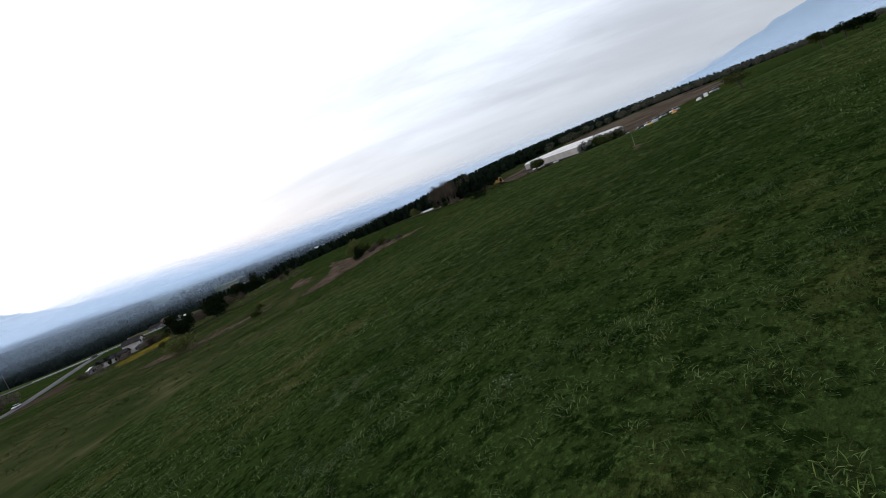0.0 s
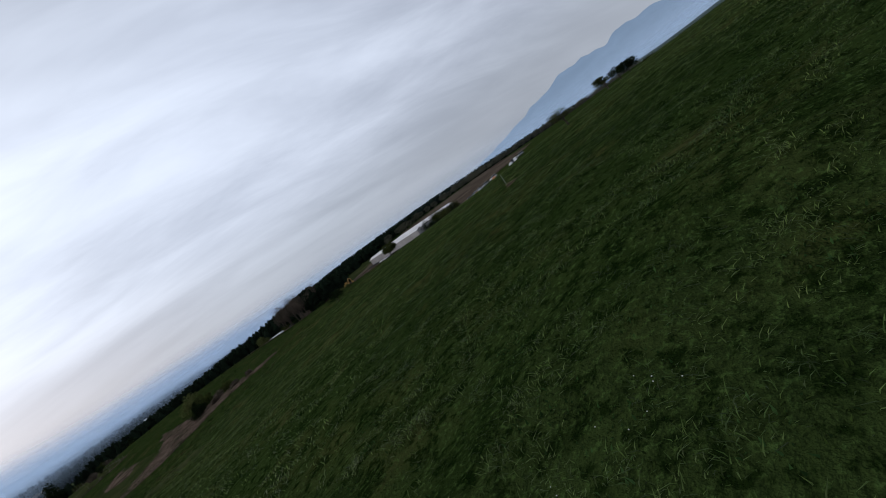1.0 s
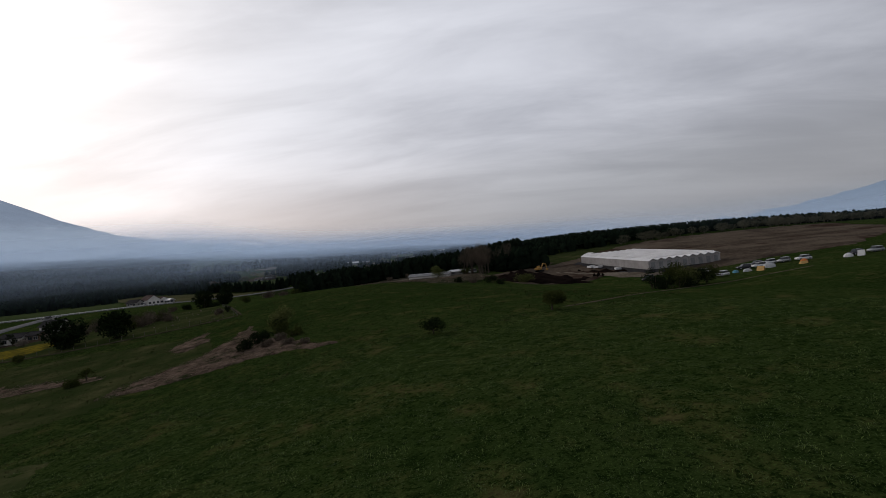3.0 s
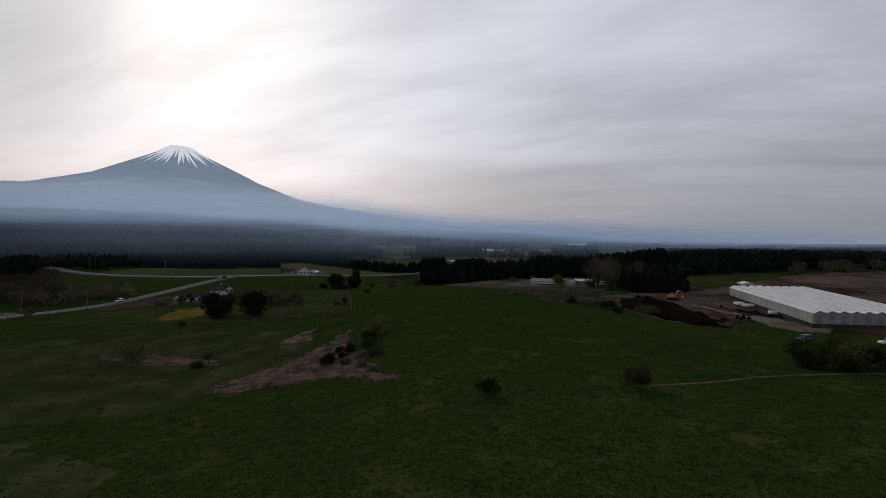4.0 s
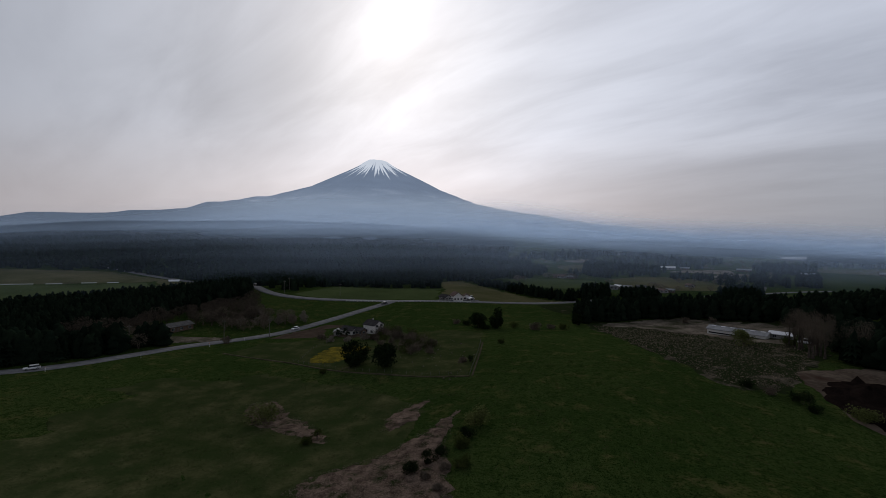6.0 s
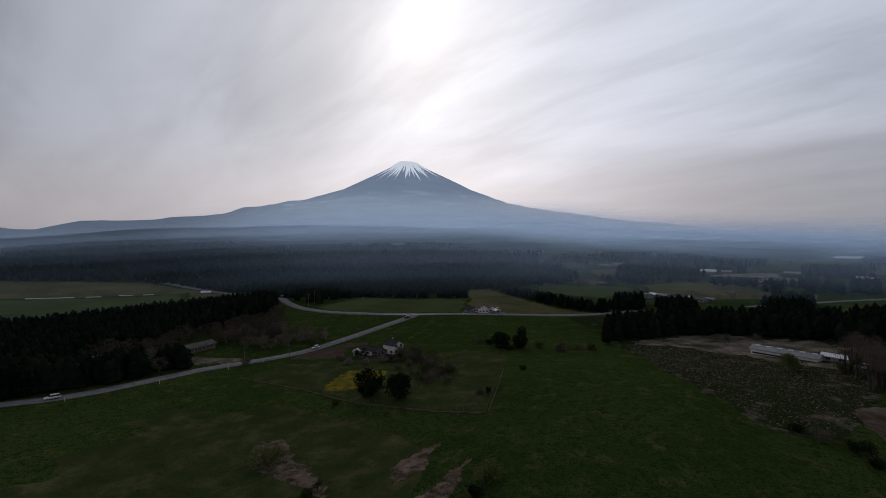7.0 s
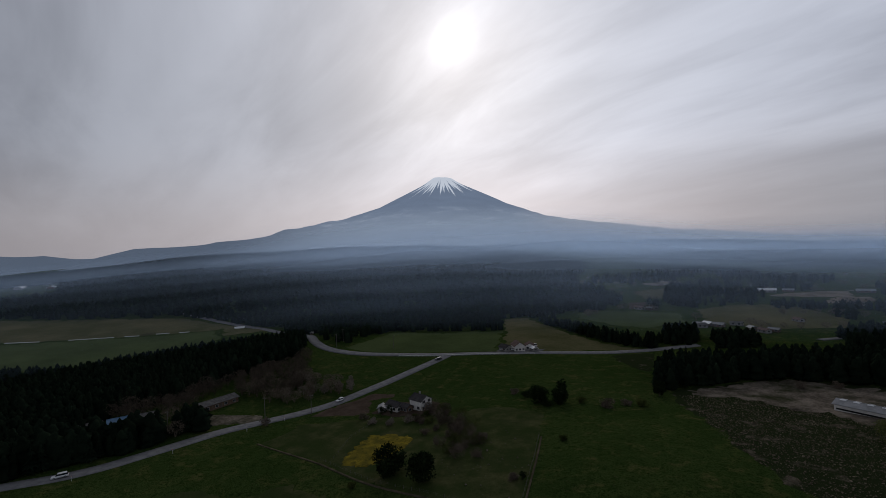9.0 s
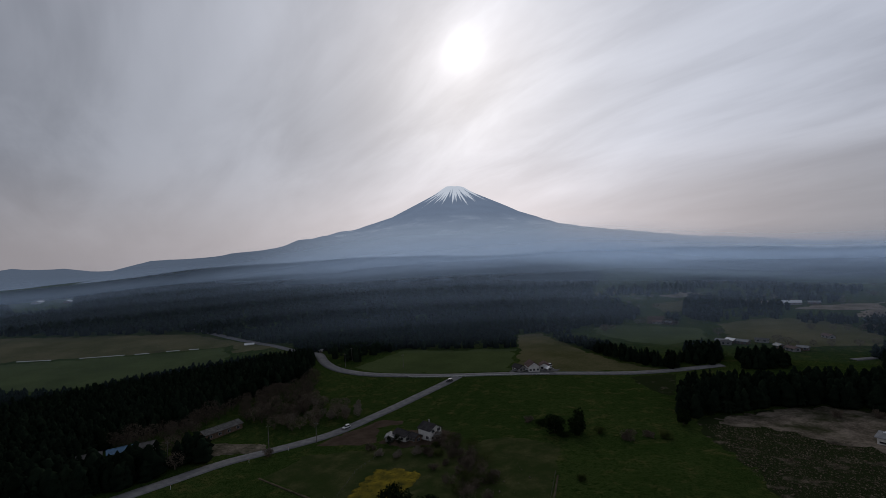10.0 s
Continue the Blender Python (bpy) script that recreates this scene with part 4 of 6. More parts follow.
tree("evergreen_tree", 7.5, 268, 9.0, 6.5, "evergreen", "dark evergreen at the corner of a wood", "tree", "evergreens", 5, 0.05, 1600, 0.75, 10, 1.1)
UMBRELLA = "small crooked tree with a flat spreading crown in the pasture"
tree("pasture_tree", 29.8, 63.4, 3.2, 5.4, "spring", UMBRELLA, "tree", "pasture trees", 6, 0.30, 2600, 0.30, 12, 0.7, 0.25)
tree("pasture_tree", 8.3, 64, 2.3, 4.8, "evergreen", UMBRELLA, "tree", "pasture trees", 7, 0.30, 1500, 0.24, 11, 0.7, -0.25)
tree("pasture_tree", 24, 4.4, 3.4, 4.6, "spring", "small half-bare crooked tree with thin leaves in the pasture", "tree", "pasture trees", 8, 0.40, 1900, 0.17, 12, 0.5, 0.35)
tree("pasture_tree", 56.7, 3.9, 3.6, 4.4, "spring", UMBRELLA, "tree", "pasture trees", 9, 0.46, 1300, 0.3, 9, 0.5, -0.4)
tree("pasture_tree", 60.1, 1.3, 3.6, 6.0, "evergreen", UMBRELLA, "tree", "pasture trees", 10, 0.42, 1500, 0.32, 10, 0.55)
tree("pasture_tree", 62.4, -0.6, 3.5, 5.8, "evergreen", UMBRELLA, "tree", "pasture trees", 11, 0.42, 1400, 0.32, 9, 0.55)
tree("pasture_tree", 67.7, -3.9, 2.4, 5.4, "spring", "low bushy tree with a broad crown at the pasture's crest", "tree", "pasture trees", 13, 0.12, 1100, 0.32, 9, 0.6)
tree("pasture_tree", -47.6, 104.5, 2.6, 3.6, "spring", "small thin tree at a scrubby hollow", "tree", "pasture trees", 12, 0.42, 420, 0.3, 7, 0.6)

SHRUBS = [  # x, y, height, width, leaf, what it is
    (-11.6, 115, 4.4, 8.0, "fresh", "yellow-green shrub at the head of an eroded bank"),
    (-19.3, 91.1, 2.6, 4.6, "evergreen", "dark shrub on a reddish bank"),
    (-16.9, 95.6, 2.4, 3.6, "evergreen", "dark shrub on a reddish bank"),
    (-12.7, 102.7, 2.6, 5.0, "spring", "green shrub at the rim of a reddish bank"),
    (-12.2, 108, 2.4, 4.6, "evergreen", "dark shrub at the rim of a reddish bank"),
    (-15.5, 99.2, 2.0, 4.0, "evergreen", "dark shrub at the rim of a reddish bank"),
    (-10, 94.6, 2.0, 4.0, "spring", "green shrub at the rim of a reddish bank"),
    (-15.6, 89.2, 1.8, 3.2, "bud", "dry brown shrub on a reddish bank"),
    (-12.8, 92.8, 1.6, 2.8, "bud", "dry brown shrub on a reddish bank"),
    (-11.9, 85.6, 1.4, 2.6, "bud", "dry brown shrub on a reddish bank"),
    (-9.2, 82.1, 1.2, 2.2, "bud", "dry brown shrub on a reddish bank"),
    (-69, 113.8, 3.8, 10.0, "fresh", "wide yellow-green shrub in a scrubby hollow"),
    (-49.6, 102.8, 1.6, 4.0, "spring", "low green shrub in a scrubby hollow"),
    (-25.8, 165.8, 2.6, 2.4, "evergreen", "small dark shrub in a dry meadow"),
    (-28.7, 164.9, 1.8, 3.8, "bud", "low brown shrub in a dry meadow"),
    (-20.5, 195, 1.8, 3.6, "spring", "low green shrub in the field"),
    (-11.4, 239.3, 3.4, 8.0, "bud", "wide brown-green shrub at the field edge"),
    (1.3, 245.1, 3.0, 6.0, "spring", "green shrub at the field edge"),
    (-4.6, 244.7, 2.2, 5.0, "bud", "low brown shrub at the field edge"),
    (-35.6, 235, 2.6, 6.0, "evergreen", "dark shrub at the foot of two evergreens"),
    (-47.8, 246.7, 2.8, 6.0, "evergreen", "dark shrub at the foot of two evergreens"),
    (-54.4, 250.5, 2.4, 5.0, "bud", "low brown shrub at the field edge"),
    (-22.6, 242.8, 2.6, 5.0, "spring", "green shrub at the field edge"),
    (76.7, 148.3, 3.2, 8.0, "fresh", "round yellow-green bush beside a soil heap"),
    (67.5, 155.8, 3.2, 6.5, "evergreen", "dark bush at the field edge"),
    (61, 159.9, 2.8, 5.5, "bud", "brown-green bush at the field edge"),
    (56.1, 162.5, 2.4, 4.6, "evergreen", "dark bush at the field edge"),
    (68, 150, 2.0, 4.0, "evergreen", "dark bush at the field edge"),
    (74.8, 84.5, 6.2, 5.6, "evergreen", "upright dark bush by the camp"),
    (73.4, 80.5, 4.4, 6.0, "evergreen", "dense dark bush in a hedge by the camp"),
    (77.2, 80.5, 5.4, 7.6, "spring", "dense green bush in a hedge by the camp"),
    (81.6, 81.0, 5.4, 7.6, "fresh", "tall green bush in a hedge by the camp"),
    (85.5, 81.0, 5.2, 7.2, "evergreen", "dense dark bush in a hedge by the camp"),
    (89.5, 81.0, 4.8, 6.6, "spring", "dense green bush in a hedge by the camp"),
    (86.5, 87.0, 7.0, 7.0, "spring", "tall green bush behind a hedge by the camp"),
    (79.0, 78.5, 2.8, 5.0, "evergreen", "low dark bush in a hedge by the camp"),
    (74.9, 232, 7.0, 12.0, "fresh", "broad spring-green tree before the long shed"),
    (92.2, 234.5, 5.2, 6.8, "spring", "small green tree beside a yard"),
    (65.2, 296.9, 3.6, 5.0, "bud", "small bare tree before the wood"),
    (78.5, 298.2, 3.8, 5.0, "bud", "small bare tree before the wood"),
    (-103, 203, 3.0, 5.0, "blossom", "round pale budding shrub near the house"),
    (-94, 203, 2.8, 4.6, "blossom", "round pale budding shrub near the house"),
    (-87, 207, 3.2, 5.4, "blossom", "round pale budding shrub near the house"),
    (-110, 207, 3.0, 5.0, "bud", "brown budding shrub near the house"),
    (-104, 213, 5.0, 3.4, "evergreen", "narrow dark evergreen before the house"),
    (-101, 214.5, 5.4, 3.6, "evergreen", "narrow dark evergreen before the house"),
    (-150, 188, 3.8, 5.4, "bud", "budding tree beside the road"),
    (-76, 152.8, 2.2, 3.2, "spring", "small green shrub beside a footpath"),
]
for i, (x, y, h, w, leaf, label) in enumerate(SHRUBS):
    tree("shrub", x, y, h, w, leaf, label, "shrub", "shrubs", 40 + i, 0.03, int(900 + 130 * w), 0.13 + 0.03 * w, 10, 0.85, stems=2)

rng = np.random.RandomState(5)
for i in range(46):  # the thicket east of the house
    k = rng.uniform()
    x, y = -84 + 36 * k + rng.uniform(-7, 7), 220 - 36 * k + rng.uniform(-9, 9)
    h = rng.uniform(2.2, 4.8)
    leaf = ("rust", "rust", "bud", "bud", "spring")[rng.randint(5)]
    tree("shrub", x, y, h, h * rng.uniform(1.3, 2.0), leaf, {"rust": "reddish-brown bare shrub in a thicket", "bud": "brown budding shrub in a thicket", "spring": "yellow-green shrub in a thicket"}[leaf], "shrub", "thicket by the house", 200 + i, 0.04, 1100, 0.27, 10, 0.85, stems=2)

for i, (x, y) in enumerate([(-145, 234), (-153, 231), (-140, 238), (-157, 227), (-149, 239), (-147, 246), (-164, 233), (-171, 240)]):
    tree("blossom_tree", x, y, 5.2 + 0.4 * (i % 3), 6.0, "blossom" if i % 3 else "bud", "round pale budding tree beside the road", "tree", "roadside trees", 300 + i, 0.12, 1400, 0.32, 10, 0.9)

for i in range(16):  # tall bare trees by the yard
    x, y = 97 + rng.uniform(-7, 9), 222 + rng.uniform(-12, 16)
    tree("bare_tree", x, y, rng.uniform(14, 18), rng.uniform(6.5, 9), "bud", "tall bare tree with fine brown twigs", "tree", "tall bare trees", 330 + i, 0.25, 2000, 0.24, 12, 1.3)

woods("bare_woods", [(-228.6, 168.5), (-216.1, 195.5), (-217.1, 238.9), (-204.3, 277.6), (-191.5, 261.5), (-171.8, 239.7), (-168.1, 224), (-183.8, 212), (-204.4, 209.9), (-198.9, 182.1), (-213.3, 159.7)], 4.6, (5, 9.0), M["rust"], "reddish-brown bare trees and scrub before the conifers", CLUMPS, 31, 1.1, 0.25)
woods("bare_woods", [(-189.4, 213), (-164, 211), (-144, 226), (-152, 246), (-182, 250), (-200, 240)], 5.6, (4.5, 8), M["bud"], "brown budding trees between the farm shed and the road", CLUMPS, 38, 1.3, 0.35)
woods("bare_woods", [(-170, 216), (-146, 224), (-152, 240), (-168, 232)], 7.5, (4, 6), M["blossom"], "pale round budding trees near the road", CLUMPS, 39, 1.4, 0.4)
woods("bare_woods", [(-219, 188), (-203, 189), (-204, 197), (-218, 196)], 5.5, (4, 6), M["blossom"], "pale blossoming trees beside the farm shed", CLUMPS, 40, 1.4, 0.3)
woods("bare_woods", [(-209.1, 138.8), (-170.3, 147.6), (-170.2, 169.2), (-184.7, 181.8), (-198.4, 177.6), (-200.2, 149.1)], 5.0, (4, 7.5), M["bud"], "brown budding trees round the roadside houses", CLUMPS, 32, 1.0, 0.55)
woods("conifer_wood", [(-200, 108), (-186, 118), (-176, 138), (-172, 154), (-178, 160), (-190, 152), (-206, 138)], 3.6, (8, 13), M["conifer"], "dark conifers screening the roadside houses", WOOD_KINDS, 33, 1.4)
woods("conifer_wood", [(-176, 162), (-168, 170), (-168, 175), (-176, 180), (-186, 174)], 3.2, (7, 11), M["conifer"], "clump of dark conifers beside the road", WOOD_KINDS, 34, 1.4)
HILL_WOOD = [(156, 256), (170, 251), (188, 249), (212, 248), (262, 246), (330, 236), (400, 205), (452, 160), (490, 130), (600, 180), (600, 300), (400, 420), (250, 430), (190, 330)]
woods("conifer_wood", HILL_WOOD, 4.0, (7, 9), M["conifer"], "dark conifer wood on the rise behind the sheds", FAR_CONIFERS, 35, 1.75)
woods("bare_woods", [(330, 232), (400, 190), (455, 120), (462, 70), (505, 70), (490, 160), (420, 220), (350, 262)], 7.0, (5, 8), M["pale_bud"], "belt of pale budding trees beyond the building site", CLUMPS, 36, 1.5)
woods("bare_woods", [(208, 238), (300, 218), (372, 190), (384, 200), (330, 232), (262, 246), (212, 247)], 8.0, (5, 8), M["pale_bud"], "pale budding trees at the foot of the conifer rise", CLUMPS, 37, 1.4, 0.3)
FAR_WOODS = [
    ([(8, 381), (28, 379), (30, 412), (20, 420), (8, 416)], (7.5, 10)), ([(38, 369), (60, 367), (63, 392), (52, 402), (38, 398)], (7, 9.5)),
    ([(101, 362), (118, 355), (140, 418), (126, 424), (108, 408)], (7, 10)), ([(10, 560), (36, 541), (44, 600), (46, 650), (40, 690), (13, 680), (8, 610)], (8, 12)),
    ([(46, 622), (97, 602), (104, 630), (60, 664), (44, 662)], (8, 11)), ([(-8, 530), (6, 529), (6, 566), (-8, 568)], (8, 11)),
    ([(42, 556), (86, 562), (96, 598), (44, 596)], (5, 8)), ([(126, 480), (138, 476), (150, 530), (140, 534), (130, 506)], (8, 11)),
    ([(94, 540), (164, 522), (172, 541), (99, 566)], (6, 9)), ([(157, 497), (180, 478), (193, 528), (168, 545)], (8, 11)), ([(185, 482), (200, 474), (226, 548), (206, 540)], (8, 12)),
    ([(46, 686), (151, 652), (160, 690), (49, 727)], (8, 11)), ([(199, 620), (246, 604), (285, 694), (212, 680)], (8, 12)), ([(-90, 700), (-31, 700), (60, 742), (36, 796), (-76, 756)], (8, 12)),
    ([(52, 787), (117, 818), (200, 770), (190, 720), (110, 720)], (8, 12)), ([(300, 760), (480, 720), (700, 760), (700, 850), (480, 800), (310, 800)], (9, 14)),
    ([(230, 440), (330, 430), (400, 480), (330, 520), (250, 490)], (9, 14)), ([(560, 560), (760, 540), (900, 640), (880, 740), (700, 680), (560, 640)], (9, 14)),
    ([(-60, 1050), (300, 1010), (600, 1050), (900, 1000), (900, 1150), (500, 1200), (0, 1180)], (10, 15)), ([(-420, 1320), (200, 1280), (900, 1300), (1400, 1200), (1400, 1420), (600, 1520), (-300, 1500)], (10, 15)),
    ([(330, 880), (520, 900), (640, 860), (640, 930), (450, 960)], (9, 14)), ([(157, 992), (317, 976), (297, 913), (148, 932)], (9, 14)), ([(-40, 860), (60, 910), (140, 880), (60, 830)], (8, 12)),
]
for k, (poly, tall) in enumerate(FAR_WOODS):
    woods("far_woods", poly, 3.9 if k < 3 else 4.6 if poly[0][1] < 640 else 7.0 if poly[0][1] < 1000 else 13.0, tall, M["conifer"], "distant patch of dark woods among fields", WOOD_KINDS if k < 3 else FAR_CONIFERS, 60 + k, 1.15 if poly[0][1] < 1000 else 2.2)
for k, (line, gap) in enumerate([([(96, 508), (116, 506), (151, 487)], 7.0), ([(-70, 470), (-62, 486), (-50, 500)], 9.0), ([(30, 470), (38, 500), (34, 540)], 9.0), ([(120, 445), (90, 436), (62, 446)], 8.0), ([(-35, 535), (-10, 524), (8, 520)], 9.0), ([(150, 560), (200, 575)], 9.0), ([(60, 700), (140, 730)], 12.0)]):
    zone = [(x, y + d) for d, row in ((-4, line), (4, line[::-1])) for x, y in row]
    woods("far_woods", zone, gap, (4.5, 7.5), M["bud"], "row of round budding trees between far fields", CLUMPS, 90 + k, 1.3, 0.2)
woods("far_woods", [(-100, 520), (0, 610), (120, 640), (400, 640), (500, 800), (300, 880), (0, 820), (-120, 760)], 26.0, (3.5, 6.5), M["bud"], "scattered budding trees among the far fields", CLUMPS, 80, 1.4, 0.45)

# ---- buildings ----
M["white_wall"] = material("white_render", (0.56, 0.54, 0.51), (0.74, 0.72, 0.68), 0.5, 6.0, 0.85, 0.15)
M["grey_wall"] = material("grey_boards", (0.20, 0.19, 0.18), (0.32, 0.31, 0.29), 0.6, 6.0, 0.85, 0.2)
M["brown_wall"] = material("brown_boards", (0.09, 0.062, 0.045), (0.17, 0.12, 0.085), 0.6, 6.0, 0.85, 0.2)
M["pale_panel"] = material("pale_sheeting", (0.27, 0.255, 0.25), (0.38, 0.36, 0.355), 0.3, 3.0, 0.6, 0.1)
M["white_sheet"] = material("white_roof_sheeting", (0.66, 0.66, 0.67), (0.80, 0.80, 0.81), 0.15, 2.0, 0.5, 0.1)
M["grey_sheet"] = material("weathered_roof_sheeting", (0.16, 0.165, 0.17), (0.27, 0.275, 0.28), 0.3, 3.0, 0.6, 0.2)
M["old_sheet"] = material("old_roof_sheeting", (0.075, 0.072, 0.070), (0.15, 0.145, 0.138), 0.5, 4.0, 0.75, 0.3, spots=((0.05, 0.038, 0.03), 0.6, 0.35))
M["dark_roof"] = material("dark_roof_tiles", (0.035, 0.033, 0.034), (0.075, 0.070, 0.070), 0.6, 6.0, 0.7, 0.4)
M["brown_roof"] = material("brown_roof", (0.10, 0.070, 0.062), (0.18, 0.135, 0.12), 0.5, 5.0, 0.75, 0.3)
M["blue_roof"] = material("blue_roof_sheeting", (0.04, 0.10, 0.18), (0.08, 0.17, 0.28), 0.5, 5.0, 0.55, 0.2)
M["glass"] = material("window_glass", (0.02, 0.025, 0.03), (0.04, 0.045, 0.05), 0.5, 3.0, 0.08, 0.0)
M["frame"] = material("window_frame", (0.35, 0.34, 0.32), (0.5, 0.49, 0.46), 1.0, 8.0, 0.6, 0.0)
M["door"] = material("dark_door", (0.06, 0.045, 0.035), (0.12, 0.09, 0.07), 1.0, 8.0, 0.6, 0.1)
M["yard"] = material("concrete_yard", (0.10, 0.10, 0.105), (0.17, 0.17, 0.17), 0.1, 1.5, 0.9, 0.2, space="World")
M["gravel"] = material("dark_gravel", (0.030, 0.030, 0.032), (0.065, 0.064, 0.066), 0.3, 4.0, 0.95, 0.4, space="World")
M["orange_metal"] = material("orange_machine_paint", (0.30, 0.16, 0.035), (0.44, 0.25, 0.06), 1.0, 10.0, 0.5, 0.1)
M["black"] = material("black_rubber", (0.015, 0.015, 0.015), (0.035, 0.035, 0.035), 2.0, 12.0, 0.8, 0.2)
M["white_car"] = material("white_car_paint", (0.66, 0.66, 0.67), (0.78, 0.78, 0.78), 0.5, 4.0, 0.25, 0.0)
M["dark_car"] = material("dark_car_paint", (0.02, 0.02, 0.024), (0.04, 0.04, 0.045), 0.5, 4.0, 0.25, 0.0)
M["silver_car"] = material("silver_car_paint", (0.32, 0.33, 0.34), (0.42, 0.43, 0.44), 0.5, 4.0, 0.3, 0.0, 0.4)
M["lamp"] = material("lamp_glass", (0.6, 0.6, 0.58), (0.75, 0.75, 0.72), 2.0, 9.0, 0.15, 0.0)
M["orange_cloth"] = material("orange_tent_cloth", (0.55, 0.17, 0.05), (0.70, 0.26, 0.08), 1.0, 8.0, 0.8, 0.1)
M["yellow_cloth"] = material("tan_tent_cloth", (0.55, 0.33, 0.12), (0.68, 0.44, 0.18), 1.0, 8.0, 0.8, 0.1)
M["blue_cloth"] = material("blue_tent_cloth", (0.10, 0.28, 0.38), (0.16, 0.38, 0.48), 1.0, 8.0, 0.8, 0.1)
M["grey_cloth"] = material("grey_tent_cloth", (0.40, 0.42, 0.44), (0.55, 0.57, 0.58), 1.0, 8.0, 0.8, 0.1)
M["white_cloth"] = material("white_tent_cloth", (0.66, 0.66, 0.66), (0.78, 0.78, 0.77), 1.0, 8.0, 0.8, 0.1)
M["post"] = material("weathered_post", (0.10, 0.09, 0.08), (0.20, 0.185, 0.165), 2.0, 15.0, 0.85, 0.2)
M["white_paint"] = material("white_paint", (0.60, 0.60, 0.60), (0.74, 0.74, 0.73), 2.0, 15.0, 0.6, 0.1)


def box(bm, x0, x1, y0, y1, z0, z1):
    v = [bm.verts.new((x, y, z)) for z in (z0, z1) for x, y in ((x0, y0), (x1, y0), (x1, y1), (x0, y1))]
    for q in ((3, 2, 1, 0), (4, 5, 6, 7), (0, 1, 5, 4), (1, 2, 6, 5), (2, 3, 7, 6), (3, 0, 4, 7)):
        bm.faces.new([v[i] for i in q])
    return v


def boxes(*dims):
    bm = bmesh.new()
    for d in dims:
        box(bm, *d)
    return bm


def bevelled(bm, w, seg=1):
    bmesh.ops.bevel(bm, geom=bm.edges[:], offset=w, segments=seg, affect="EDGES", clamp_overlap=True)
    return bm


def prism(outline, y0, y1):
    """A solid with the given outline in x, z, drawn out along y."""
    bm = bmesh.new()
    a = [bm.verts.new((x, y0, z)) for x, z in outline]
    b = [bm.verts.new((x, y1, z)) for x, z in outline]
    n = len(outline)
    bm.faces.new(a)
    bm.faces.new(b[::-1])
    for i in range(n):
        bm.faces.new([a[(i + 1) % n], a[i], b[i], b[(i + 1) % n]])
    bmesh.ops.recalc_face_normals(bm, faces=bm.faces[:])
    return bm


def window(parent, x, y, z, w, h, side):
    """A window in a wall that faces -y or +y (side 'y') or -x or +x (side 'x'), set a little proud."""
    d = 0.05
    if side == "y":
        f = boxes((x - w / 2 - 0.07, x + w / 2 + 0.07, y - d, y + d, z - 0.07, z), (x - w / 2 - 0.07, x + w / 2 + 0.07, y - d, y + d, z + h, z + h + 0.07),
                  (x - w / 2 - 0.07, x - w / 2, y - d, y + d, z, z + h), (x + w / 2, x + w / 2 + 0.07, y - d, y + d, z, z + h), (x - 0.025, x + 0.025, y - d, y + d, z, z + h))
        g = boxes((x - w / 2, x + w / 2, y - 0.02, y + 0.02, z, z + h))
    else:
        f = boxes((x - d, x + d, y - w / 2 - 0.07, y + w / 2 + 0.07, z - 0.07, z), (x - d, x + d, y - w / 2 - 0.07, y + w / 2 + 0.07, z + h, z + h + 0.07),
                  (x - d, x + d, y - w / 2 - 0.07, y - w / 2, z, z + h), (x - d, x + d, y + w / 2, y + w / 2 + 0.07, z, z + h), (x - d, x + d, y - 0.025, y + 0.025, z, z + h))
        g = boxes((x - 0.02, x + 0.02, y - w / 2, y + w / 2, z, z + h))
    fr = part("window", f, M["frame"], parent)
    part("pane", g, M["glass"], fr)


